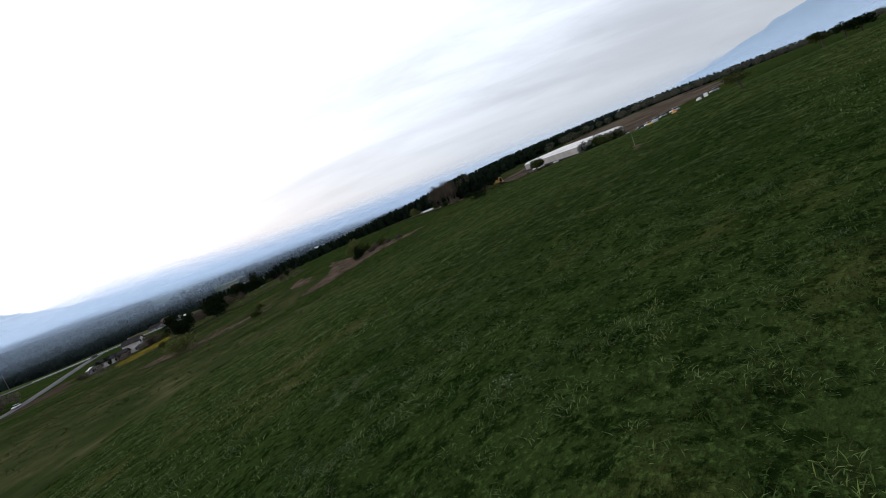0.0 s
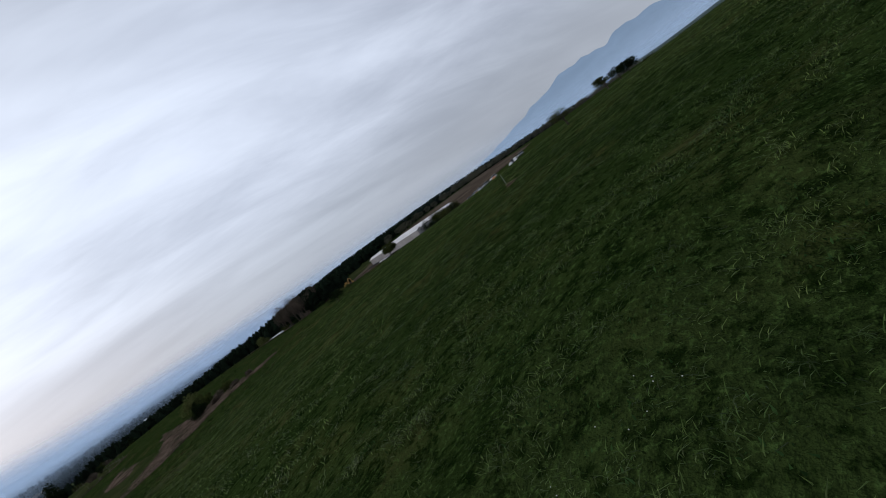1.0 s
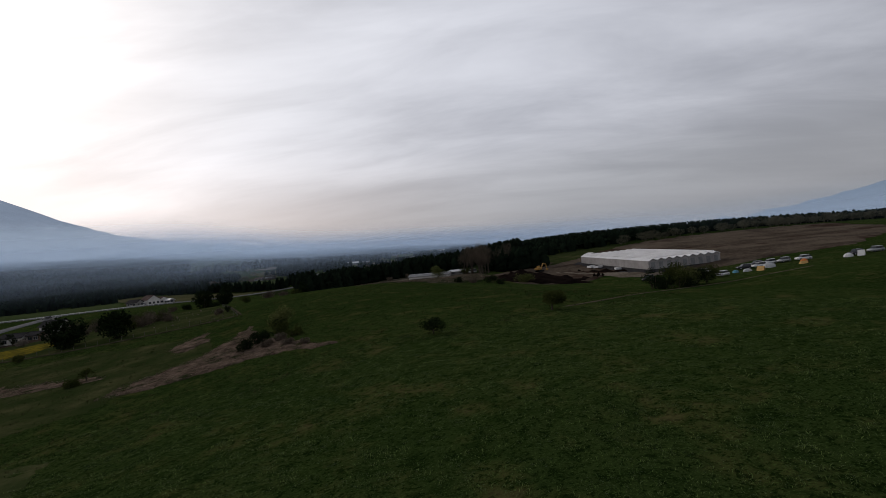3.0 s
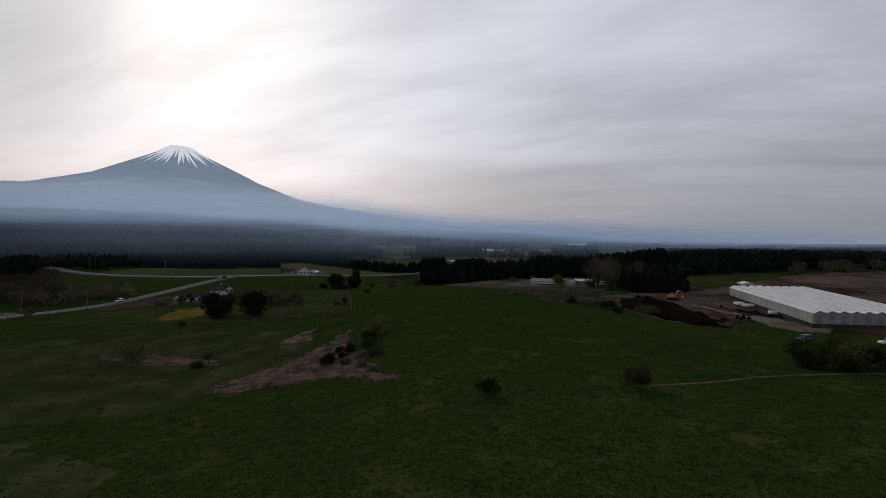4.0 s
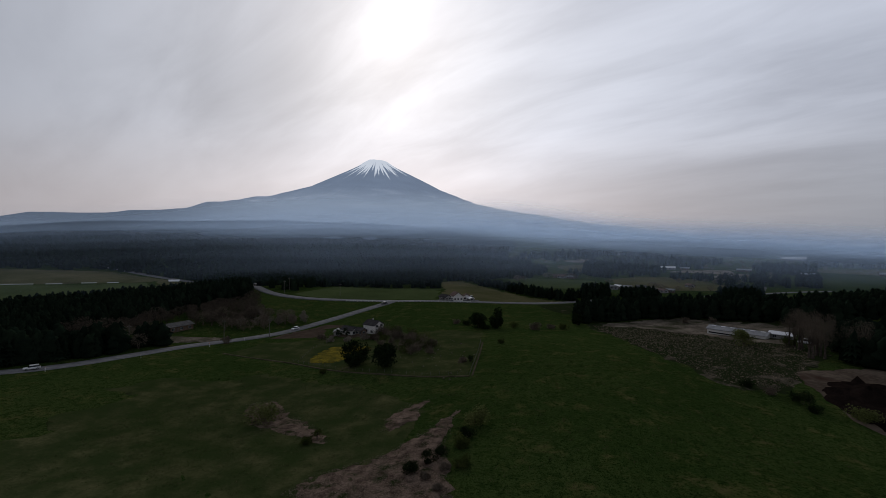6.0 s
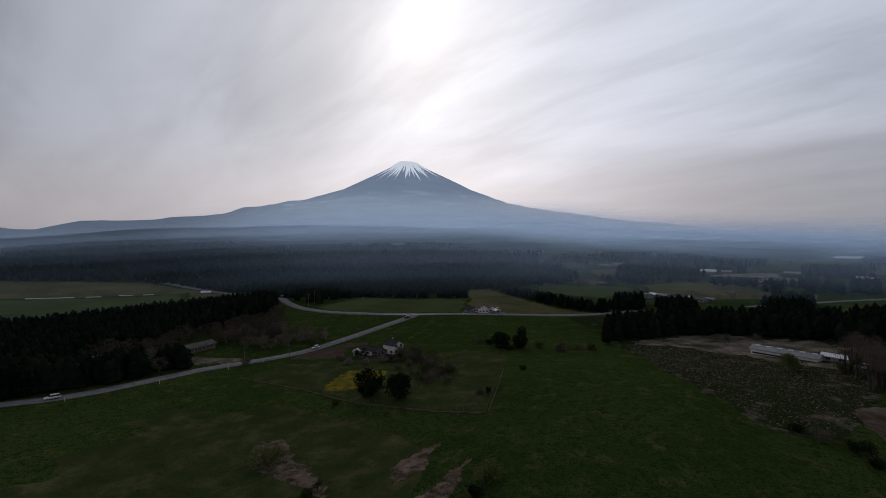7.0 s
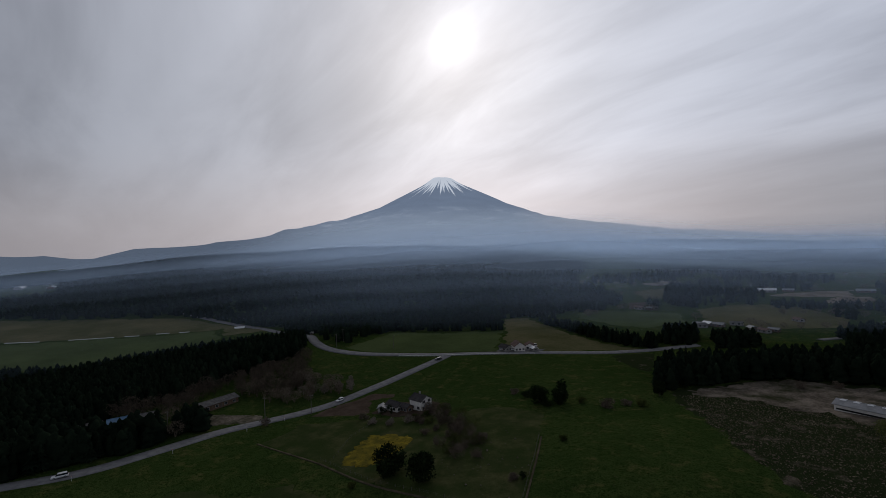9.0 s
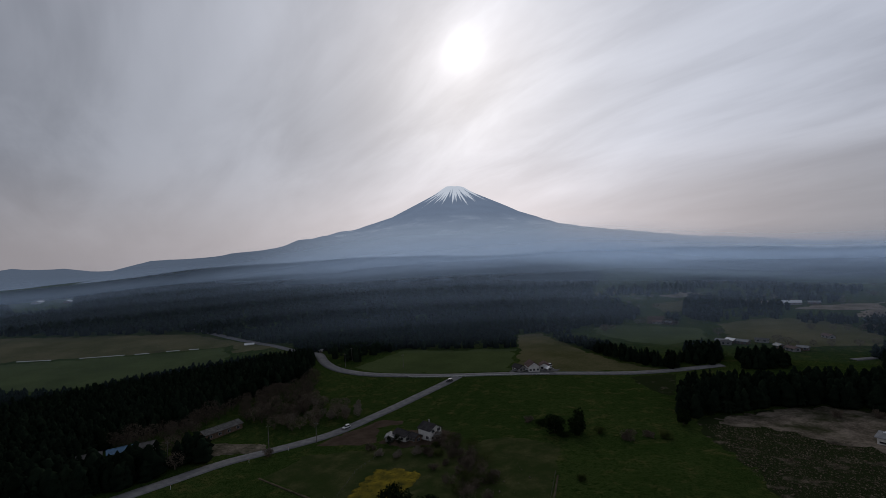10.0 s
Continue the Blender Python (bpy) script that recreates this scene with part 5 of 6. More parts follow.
def house(name, x, y, turn, w, l, eave, rise, wall, roof, label, category="house", group="", over=0.5, windows=2, door=True, storeys=1, chimney=False, base=None):
    """A gabled building: gables face -y and +y; w across, l long."""
    root = thing(name, x, y, turn, label, category, group, sink=0.25, z=base)
    part("wall", prism([(-w / 2, -0.6), (w / 2, -0.6), (w / 2, eave), (0, eave + rise), (-w / 2, eave)], -l / 2, l / 2), M[wall], root)
    k = rise / (w / 2)
    for s in (-1, 1):
        e = w / 2 + over
        o = [(0, eave + rise + 0.04), (s * e, eave - over * k + 0.04), (s * e, eave - over * k + 0.22), (0, eave + rise + 0.24)]
        rf = part("roof", prism(o, -l / 2 - over, l / 2 + over), M[roof], root)
        n = max(4, int(l / 1.1))
        bm = bmesh.new()
        for i in range(n + 1):
            yy = -l / 2 - over + 0.05 + (l + 2 * over - 0.1) * i / n
            vs = [bm.verts.new(p) for p in ((0, yy - 0.035, eave + rise + 0.24), (0, yy + 0.035, eave + rise + 0.24), (s * e, yy + 0.035, eave - over * k + 0.225), (s * e, yy - 0.035, eave - over * k + 0.225))]
            up = [bm.verts.new(v.co + Vector((0, 0, 0.05))) for v in vs]
            bm.faces.new(up)
            for a in range(4):
                bm.faces.new([vs[a], vs[(a + 1) % 4], up[(a + 1) % 4], up[a]])
        part("roof_seam", bm, M[roof], rf)
    part("ridge_cap", bevelled(boxes((-0.16, 0.16, -l / 2 - over, l / 2 + over, eave + rise + 0.18, eave + rise + 0.34)), 0.05), M[roof], root)
    for f in range(storeys):
        z = 0.9 + 2.7 * f
        if z + 1.2 > eave + (rise * 0.5 if storeys > 1 else 0.2):
            continue
        for i in range(windows):
            xx = (i + 0.5) / windows * w - w / 2
            window(root, xx, -l / 2 - 0.02, z, min(1.6, w / windows * 0.55), 1.15, "y")
        m = max(2, int(l / 4)) if windows else 0
        for i in range(m):
            yy = (i + 0.5) / m * l - l / 2
            for s in (-1, 1):
                if z + 1.2 < eave:
                    window(root, s * (w / 2 + 0.02), yy, z, 1.5, 1.15, "x")
    if door:
        part("door", bevelled(boxes((w * 0.5 - 0.02, w * 0.5 + 0.07, -0.5, 0.5, 0, 2.05)), 0.02), M["door"], root)
    if chimney:
        part("chimney", bevelled(boxes((w * 0.16, w * 0.16 + 0.6, l * 0.2, l * 0.2 + 0.6, eave, eave + rise + 0.9)), 0.04), M["grey_wall"], root)
    return root


patch("yard", [(-113, 215), (-98, 212), (-83, 218), (-81, 232), (-97, 236), (-112, 226)], M["plough"], "trodden earth yard round the house", 0.16, 3, 0.8, seed=14, category="yard")
house("house", -91, 224.5, 72, 6.6, 7.5, 4.6, 1.8, "white_wall", "dark_roof", "white two-storey house with a dark gabled roof", windows=2, storeys=2, chimney=True)
house("house", -95.5, 219.5, 72, 3.6, 4.0, 2.6, 1.0, "brown_wall", "dark_roof", "small brown porch annexe with a dark roof", windows=1)
house("house", -102.3, 221, 72, 5.2, 8.0, 2.7, 1.3, "white_wall", "dark_roof", "white single-storey house wing with a dark roof", windows=2)
house("shed", -108, 218.5, 24, 3.4, 4.6, 2.2, 0.8, "grey_wall", "grey_sheet", "low grey garden shed beside the house", "shed", windows=1)
house("house", -86.5, 223, 24, 2.6, 3.2, 2.2, 0.7, "brown_wall", "grey_sheet", "small brown outbuilding beside the house", windows=1)

long_shed = house("long_shed", 81.5, 263, 55, 7.0, 25, 2.5, 1.2, "white_wall", "grey_sheet", "long low white shed with a weathered grey roof on bare ground", "shed", windows=0, over=0.6)
for s in (-1, 1):
    # a flat black band along the side wall
    part("opening", boxes((s * 3.5 - 0.04, s * 3.5 + 0.04, -11.8, 11.8, 0.5, 1.15)), M["black"], long_shed)
    for i in range(6):
        part("roof_vent", bevelled(boxes((s * 0.5 - 0.35, s * 0.5 + 0.35, -11.4 + 4.2 * i, -9.4 + 4.2 * i, 3.65, 3.95)), 0.06), M["white_sheet"], long_shed)
house("shed", 154, 203, -20, 4.0, 7.0, 2.4, 0.6, "white_wall", "white_sheet", "small white site hut behind the large shed", "shed", windows=1)
house("shed", 97.1, 256.7, 55, 4.0, 9.0, 2.4, 0.8, "grey_wall", "white_sheet", "small pale roofed shed behind the long shed", "shed", windows=1)

house("house", -80.5, 343, 32, 7.0, 10.5, 3.6, 2.4, "white_wall", "brown_roof", "roadside inn with pale walls under a broad brown roof", storeys=1, windows=3)
house("house", -88, 338.5, 58, 5.0, 7.5, 2.6, 1.5, "grey_wall", "dark_roof", "low grey annexe of the roadside inn", windows=2)
house("house", -74.5, 350, 18, 5.5, 8.0, 2.8, 1.5, "white_wall", "brown_roof", "small white house behind the roadside inn", windows=2)
house("shed", -70, 344.5, 40, 3.4, 5.0, 2.2, 0.8, "grey_wall", "white_sheet", "small grey shed with a white roof beside the inn", "shed", windows=1)
patch("yard", [(-95, 331.5), (-66, 345), (-62, 353), (-92, 344)], M["yard"], "grey car park before the inn", 0.26, 3, 0.6, seed=15, category="yard")

house("shed", -191, 196.5, -4, 7.0, 19.0, 2.8, 1.3, "brown_wall", "old_sheet", "long low farm shed with a worn grey roof among bare trees", "shed", windows=1)
house("house", -206.5, 160, -26, 6.0, 9.0, 2.7, 1.1, "grey_wall", "blue_roof", "low house with a bright blue roof among trees", windows=1)
house("house", -202.5, 169, -26, 5.0, 6.0, 2.7, 1.0, "grey_wall", "old_sheet", "low grey house with a worn roof among trees", windows=1)
house("shed", -211, 150.5, -26, 6.0, 8.0, 2.6, 1.0, "grey_wall", "old_sheet", "low shed with a worn grey roof among trees", "shed", windows=1)
patch("yard", [(-187, 170.5), (-183, 188), (-161, 197.5), (-156, 194), (-160, 187), (-172, 177)], M["packed"], "pale earth forecourt beside the road", 0.2, 2, 0.6, seed=16, category="yard")

for i, (x, y, t, w, l, roof) in enumerate([(33, 446, 60, 5, 9, "grey_sheet"), (39, 449, 40, 5, 8, "white_sheet"), (35, 440, 75, 4, 7, "old_sheet"), (46, 444, 60, 5, 8, "grey_sheet"), (58, 451, 70, 4, 9, "old_sheet"), (65, 430, 20, 5, 7, "grey_sheet"), (71, 421, 30, 5, 9, "brown_roof"), (77, 424, 60, 4, 7, "grey_sheet"), (-14, 536, 60, 6, 10, "brown_roof"), (-4, 533, 60, 5, 8, "grey_sheet"), (109, 648, 86, 9, 18, "white_sheet"), (128, 648, 80, 6, 11, "grey_sheet"), (147, 449, 78, 6, 10, "old_sheet"), (-262, 345, 30, 2.4, 4.5, "grey_sheet"), (-1140, 500, 60, 14, 70, "white_sheet"), (-1050, 512, 60, 12, 50, "white_sheet"),
                                        (160, 560, 40, 6, 12, "old_sheet"), (190, 640, 75, 7, 16, "grey_sheet"), (100, 470, 20, 5, 9, "brown_roof"), (240, 600, 50, 8, 18, "grey_sheet"), (60, 900, 60, 10, 22, "grey_sheet"), (330, 640, 70, 8, 20, "grey_sheet"), (420, 760, 70, 10, 30, "white_sheet"), (330, 888, 80, 14, 38, "white_sheet"), (-415, 680, 75, 6, 24, "grey_sheet")]):
    house("farm_building", x, y, t, w * 0.85, l * 0.9, 2.0 + w * 0.05, w * 0.2, ("grey_wall", "brown_wall")[i % 2], roof, {"white_sheet": "distant low farm building with a white roof", "grey_sheet": "distant low farm building with a grey roof", "old_sheet": "distant shed with a worn dark roof", "brown_roof": "distant farm building with a brown roof"}[roof], "building", "far farm buildings", windows=1, door=False)


def barn():
    """The large shed of several equal bays, their ridges side by side."""
    bays, span, l, eave, rise = 9, 3.1, 60.0, 3.4, 0.8
    w = bays * span
    root = tagged(new("bay_shed"), "huge white shed of side-by-side gabled bays on a building site", "shed")
    root.matrix_world = pose(115.7, 125.5, 2.75, 2.1, -0.6, -15.7)
    part("plinth", boxes((-0.2, w + 0.2, -0.2, l + 0.2, -3.5, 0.35)), M["gravel"], root)
    for x in (0, w):
        wl = part("side_wall", boxes((x - 0.1, x + 0.1, 0, l, 0.35, eave)), M["pale_panel"], root)
        rib = None
        for i in range(25):
            if rib is None:
                rib = part("wall_rib", boxes((x - 0.16, x + 0.16, -0.05, 0.05, 0.35, eave)), M["pale_panel"], wl)
            else:
                o = new("wall_rib", rib.data)
                o.parent, o.location = wl, (0, l * i / 24, 0)
    for b in range(bays):
        x = b * span
        for y0, y1 in ((-0.1, 0.1), (l - 0.1, l + 0.1)):
            part("gable_wall", prism([(x + 0.02, 0.35), (x + span - 0.02, 0.35), (x + span - 0.02, eave), (x + span / 2, eave + rise), (x + 0.02, eave)], y0, y1), M["pale_panel"], root)
        part("gable_door", bevelled(boxes((x + span * 0.25, x + span * 0.75, -0.17, -0.11, 0.36, 2.9)), 0.02), M["grey_sheet"], root)
        for s in (0, 1):
            a, c = (x, x + span / 2) if s == 0 else (x + span, x + span / 2)
            k = -0.3 if s == 0 else 0.3
            rf = part("roof", prism([(a, eave + 0.02), (c, eave + rise + 0.02), (c, eave + rise + 0.14), (a, eave + 0.14)], -0.5, l + 0.5), M["white_sheet"], root)
            bm = bmesh.new()
            vs = [bm.verts.new(p) for p in ((a, -0.1, eave + 0.14), (a, 0.1, eave + 0.14), (c, 0.1, eave + rise + 0.14), (c, -0.1, eave + rise + 0.14))]
            up = [bm.verts.new(v.co + Vector((0, 0, 0.05))) for v in vs]
            bm.faces.new(up)
            for q in range(4):
                bm.faces.new([vs[q], vs[(q + 1) % 4], up[(q + 1) % 4], up[q]])
            rib = part("roof_rib", bm, M["white_sheet"], rf)
            rib.location = (0, -0.4, 0)
            for i in range(1, 13):
                o = new("roof_rib", rib.data)
                o.parent, o.location = rf, (0, -0.4 + (l + 0.8) * i / 12, 0)
        part("ridge_vent", bevelled(boxes((x + span / 2 - 0.3, x + span / 2 + 0.3, 1, l - 1, eave + rise + 0.1, eave + rise + 0.4)), 0.08), M["white_sheet"], root)
    for b in range(1, bays):
        part("gutter", boxes((b * span - 0.3, b * span + 0.3, -0.5, l + 0.5, eave + 0.16, eave + 0.3)), M["old_sheet"], root)


barn()
patch("yard", [(114, 121), (117, 123), (135, 183), (139, 192), (132, 192), (121, 168), (119, 150), (114, 134)], M["gravel"], "dark gravel yard along the large shed", 0.45, 3, 0.8, seed=17, category="yard")


def soil_heap(x, y, rx, ry, h, turn, label, mat):
    """A heap of soil: a lumpy mound with a crest."""
    root_z = z_at(x, y)
    r = np.linspace(0, 1, 14)[1:]
    a = np.linspace(0, 6.283, 48, endpoint=False)
    gx, gy = r[:, None] * np.cos(a) * rx, r[:, None] * np.sin(a) * ry
    k = (1 - r[:, None] ** 1.3) * (1 + 0.12 * np.sin(a * 3 + 1)) + 0.05 * waves(gx, gy, 3, 7) * (1 - r[:, None])
    t = radians(turn)
    wx, wy = x + gx * math.cos(t) - gy * math.sin(t), y + gx * math.sin(t) + gy * math.cos(t)
    gz = height(wx, wy) + k * h - 0.25
    v = np.r_[[[x, y, root_z + h - 0.2]], np.stack([wx, wy, gz], -1).reshape(-1, 3)]
    f = [(0, 1 + i, 1 + (i + 1) % 48) for i in range(48)]
    for j in range(len(r) - 1):
        for i in range(48):
            p, q = 1 + j * 48 + i, 1 + j * 48 + (i + 1) % 48
            f += [(p, p + 48, q + 48), (p, q + 48, q)]
    return tagged(solid("soil_mound", v, np.array(f), mat, shade=True), label, "soil heap", "soil heaps")


soil_heap(88.2, 168.9, 13, 7, 3.4, 62, "long heap of dark turned soil beside the field", M["brown_soil"])
soil_heap(90.3, 140.2, 12, 4, 1.4, 118, "low spread heap of dark brown soil", M["brown_soil"])
soil_heap(125.7, 210, 12, 5, 2.0, 20, "weedy heap of soil by the yard", M["red_bank"])
house("tunnel_house", -378, 370, -45, 3.2, 8.5, 1.0, 0.8, "white_wall", "white_sheet", "long white plastic tunnel house at a field edge", "building", windows=1, door=False)

# ---- vehicles, machines, tents ----


def disc(bm, x, y, z, r, w, sides=14):
    """A wheel-like disc on the x axis."""
    m = Matrix.Translation((x, y, z)) @ Matrix.Rotation(radians(90), 4, "Y")
    bmesh.ops.create_cone(bm, cap_ends=True, segments=sides, radius1=r, radius2=r, depth=w, matrix=m)
    return bm


def car(x, y, turn, paint, label, size=(1.75, 4.3, 1.5), group="cars", name="car", lift=0.0, van=False):
    """A car that faces +y: body, cabin glass, roof, lamps and wheels."""
    w, l, h = size
    root = thing(name, x, y, turn, label, "car", group, z=z_at(x, y) + lift)
    low, belt = 0.24, h * (0.58 if not van else 0.55)
    side = [(-l / 2, low), (l / 2, low), (l / 2, belt * 0.78), (l / 2 - 0.25, belt * 0.92), (l * 0.22, belt), (-l / 2 + 0.1, belt), (-l / 2, belt * 0.85)]
    bm = prism(side, -w / 2, w / 2)
    for v in bm.verts:
        v.co = Vector((v.co.y, v.co.x, v.co.z))
    bmesh.ops.recalc_face_normals(bm, faces=bm.faces[:])
    part("body", bevelled(bm, 0.06, 2), M[paint], root, shade=True)
    back, front = (-l / 2 + 0.12, l * 0.24) if not van else (-l / 2 + 0.06, l * 0.4)
    cab = [(back, belt - 0.02), (front, belt - 0.02), (front - (0.55 if not van else 0.35), h - 0.08), (back + (0.35 if not van else 0.1), h - 0.08)]
    bm = prism(cab, -w / 2 + 0.1, w / 2 - 0.1)
    for v in bm.verts:
        v.co = Vector((v.co.y * (0.9 if v.co.z > belt + 0.1 else 1), v.co.x, v.co.z))
    bmesh.ops.recalc_face_normals(bm, faces=bm.faces[:])
    part("cabin_glass", bm, M["glass"], root)
    part("roof", bevelled(boxes((-w / 2 + 0.16, w / 2 - 0.16, back + 0.3, front - 0.5, h - 0.1, h)), 0.04), M[paint], root)
    for s in (-1, 1):
        for yy in (-l * 0.31, l * 0.31):
            t = part("wheel", disc(bmesh.new(), s * (w / 2 - 0.08), yy, 0.31, 0.31, 0.2), M["black"], root)
            part("rim", disc(bmesh.new(), s * (w / 2 + 0.03), yy, 0.31, 0.18, 0.03, 10), M["silver_car"], t)
        part("headlight", bevelled(boxes((s * w * 0.36 - 0.16, s * w * 0.36 + 0.16, l / 2 - 0.06, l / 2 + 0.03, belt * 0.62, belt * 0.76)), 0.02), M["lamp"], root)
        part("tail_light", bevelled(boxes((s * w * 0.38 - 0.12, s * w * 0.38 + 0.12, -l / 2 - 0.03, -l / 2 + 0.05, belt * 0.62, belt * 0.82)), 0.02), M["orange_cloth"], root)
    return root


car(-137.5, 225, 170, "white_car", "small white car on the country road", lift=0.24)
car(-171.8, 121.5, 150, "white_car", "white estate car on the country road", (1.8, 4.7, 1.55), lift=0.24)
car(-119.5, 300, 140, "dark_car", "dark car waiting at the road junction", lift=0.3)
car(-87, 338, 80, "white_car", "white car parked before the inn", lift=0.28)
car(-84, 339, 100, "white_car", "white car parked before the inn", lift=0.28)
car(-73, 355, 85, "white_car", "white van parked beside the inn", (1.9, 5.0, 2.1), van=True, lift=0.28)
car(-90, 337, 20, "silver_car", "silver car parked before the inn", lift=0.28)
car(101.4, 244.4, 60, "white_car", "white van parked on the bare yard", (1.9, 5.0, 2.1), van=True, lift=0.14)
car(150, 192, 80, "white_car", "white truck parked behind the large shed", (2.1, 6.0, 2.6), van=True, lift=0.2)
car(99, 110, 100, "dark_car", "dark off-road car on the site track", (1.8, 4.4, 1.8), lift=0.45)
car(114.2, 102.3, 80, "white_car", "white car parked by the large shed", lift=0.25)
car(104.6, 88.7, 95, "white_car", "white car parked by the large shed", lift=0.25)

CAMP = [(119.7, 92.9, 60, "dark_car", "dark car parked at the camp"), (121.6, 89.6, 75, "white_car", "white car parked at the camp"), (125.6, 93.1, 70, "dark_car", "dark car parked at the camp"), (127.3, 90.3, 80, "white_car", "white car parked at the camp"),
        (129.4, 87.4, 85, "silver_car", "silver car parked at the camp"), (131.3, 83.1, 65, "white_car", "white off-road car parked at the camp"), (134.5, 71.8, 80, "dark_car", "dark car parked beside far tents"), (139, 69.5, 75, "silver_car", "silver car parked beside far tents")]
for x, y, turn, paint, label in CAMP:
    car(x, y, turn, paint, label, (1.65, 4.0, 1.55), "camp cars")


def dome_tent(x, y, turn, w, l, h, cloth, label):
    """A dome tent: a low vault of cloth over crossed poles, with a dark doorway."""
    root = thing("tent", x, y, turn, label, "tent", "camp tents", sink=0.03)
    bm = bmesh.new()
    bmesh.ops.create_icosphere(bm, subdivisions=3, radius=1.0)
    bmesh.ops.bisect_plane(bm, geom=bm.verts[:] + bm.edges[:] + bm.faces[:], plane_co=(0, 0, 0), plane_no=(0, 0, 1), clear_inner=True)
    for v in bm.verts:
        k = 1.0 + 0.08 * math.cos(4 * math.atan2(v.co.y, v.co.x))
        v.co = Vector((v.co.x * w / 2 * k, v.co.y * l / 2 * k, v.co.z ** 0.85 * h if v.co.z > 0 else 0))
    part("fly_sheet", bm, M[cloth], root, shade=True)
    part("doorway", prism([(-w * 0.16, 0.05), (w * 0.16, 0.05), (w * 0.1, h * 0.55), (-w * 0.1, h * 0.55)], -l / 2 * 0.99, -l / 2 * 0.80), M["black"], root)
    for s in (-1, 1):
        path = [(s * w * 0.5 * math.cos(a) * 1.03, l * 0.5 * math.cos(a) * 0.75, h * math.sin(a) ** 0.85 * 1.02 + 0.02) for a in np.linspace(0, math.pi, 13)]
        v, f = tube(path, [0.03] * 13, 5)
        solid("pole", v, f, M["grey_sheet"], root)
    return root


def ridge_tent(x, y, turn, w, l, h, cloth, label):
    """A ridge tent: two sloping sheets, a closed back and an open front."""
    root = thing("tent", x, y, turn, label, "tent", "camp tents", sink=0.03)
    for s in (-1, 1):
        part("fly_sheet", prism([(0, h), (s * w / 2, 0), (s * (w / 2 - 0.04), 0), (0, h - 0.05)], -l / 2, l / 2), M[cloth], root)
    part("end_sheet", prism([(-w / 2 + 0.05, 0), (w / 2 - 0.05, 0), (0, h - 0.06)], l / 2 - 0.04, l / 2), M[cloth], root)
    for yy in (-l / 2 + 0.05, l / 2 - 0.1):
        v, f = tube([(0, yy, 0), (0, yy, h)], [0.025, 0.025], 6)
        solid("pole", v, f, M["grey_sheet"], root)
    return root


dome_tent(112.6, 90.5, 30, 1.4, 1.6, 0.85, "blue_cloth", "small blue dome tent at the camp")
dome_tent(113.7, 87.7, 60, 1.6, 2.3, 0.9, "grey_cloth", "low grey dome tent at the camp")
ridge_tent(114.1, 84.1, 20, 1.9, 1.8, 1.25, "yellow_cloth", "tan-orange ridge tent at the camp")
dome_tent(119.6, 85.3, 50, 2.5, 3.1, 1.45, "grey_cloth", "large pale grey dome tent at the camp")
dome_tent(125.6, 79.6, 40, 1.7, 1.8, 1.1, "orange_cloth", "bright orange dome tent at the camp")
ridge_tent(122.7, 78.1, 70, 1.2, 1.9, 0.75, "yellow_cloth", "low tan awning beside an orange tent")
dome_tent(130.5, 71.5, 40, 1.8, 2.1, 1.05, "white_cloth", "white dome tent away from the camp")
ridge_tent(131.8, 69.2, 15, 1.4, 1.5, 1.5, "white_cloth", "white ridge tent away from the camp")


def excavator(x, y, turn):
    root = thing("excavator", x, y, turn, "orange tracked excavator on turned soil", "excavator", z=z_at(x, y) + 0.3)
    for s in (-1, 1):
        bm = prism([(-1.7, 0.12), (-1.4, 0), (1.4, 0), (1.7, 0.12), (1.8, 0.45), (1.5, 0.8), (-1.5, 0.8), (-1.8, 0.45)], s * 1.1 - 0.28, s * 1.1 + 0.28)
        for v in bm.verts:
            v.co = Vector((v.co.y, v.co.x, v.co.z))
        bmesh.ops.recalc_face_normals(bm, faces=bm.faces[:])
        part("track", bevelled(bm, 0.05), M["black"], root)
    part("turntable", disc(bmesh.new(), 0, 0, 0.85, 0.5, 1.4), M["black"], root)
    part("engine_house", bevelled(boxes((-1.3, 1.3, -2.0, 0.4, 1.0, 2.0)), 0.12, 2), M["orange_metal"], root)
    part("counterweight", bevelled(boxes((-1.2, 1.2, -2.4, -1.9, 1.0, 1.8)), 0.15, 2), M["orange_metal"], root)
    cabin = part("cabin", bevelled(boxes((-1.3, -0.3, -0.4, 1.2, 1.0, 2.75)), 0.1, 2), M["orange_metal"], root)
    part("cabin_glass", boxes((-1.32, -1.27, -0.2, 1.0, 1.75, 2.55), (-1.15, -0.45, 1.18, 1.23, 1.5, 2.55)), M["glass"], cabin)

    def beam(name, pts, w, parent):
        bm = prism([(p[0], p[1]) for p in pts], 0.1, 0.1 + w)
        for v in bm.verts:
            v.co = Vector((v.co.y, v.co.x, v.co.z))
        bmesh.ops.recalc_face_normals(bm, faces=bm.faces[:])
        return part(name, bevelled(bm, 0.03), M["orange_metal"], parent)

    beam("boom", [(0.6, 1.5), (0.9, 1.4), (2.6, 3.3), (4.6, 3.0), (4.7, 3.3), (2.6, 3.9), (2.2, 3.7)], 0.4, root)
    arm = beam("arm", [(4.4, 3.5), (4.9, 3.3), (5.3, 1.2), (5.0, 1.2)], 0.3, root)
    beam("bucket", [(4.7, 1.3), (5.5, 1.3), (5.6, 0.6), (5.0, 0.3), (4.4, 0.6)], 0.8, arm)
    return root


excavator(103.8, 178, -70)


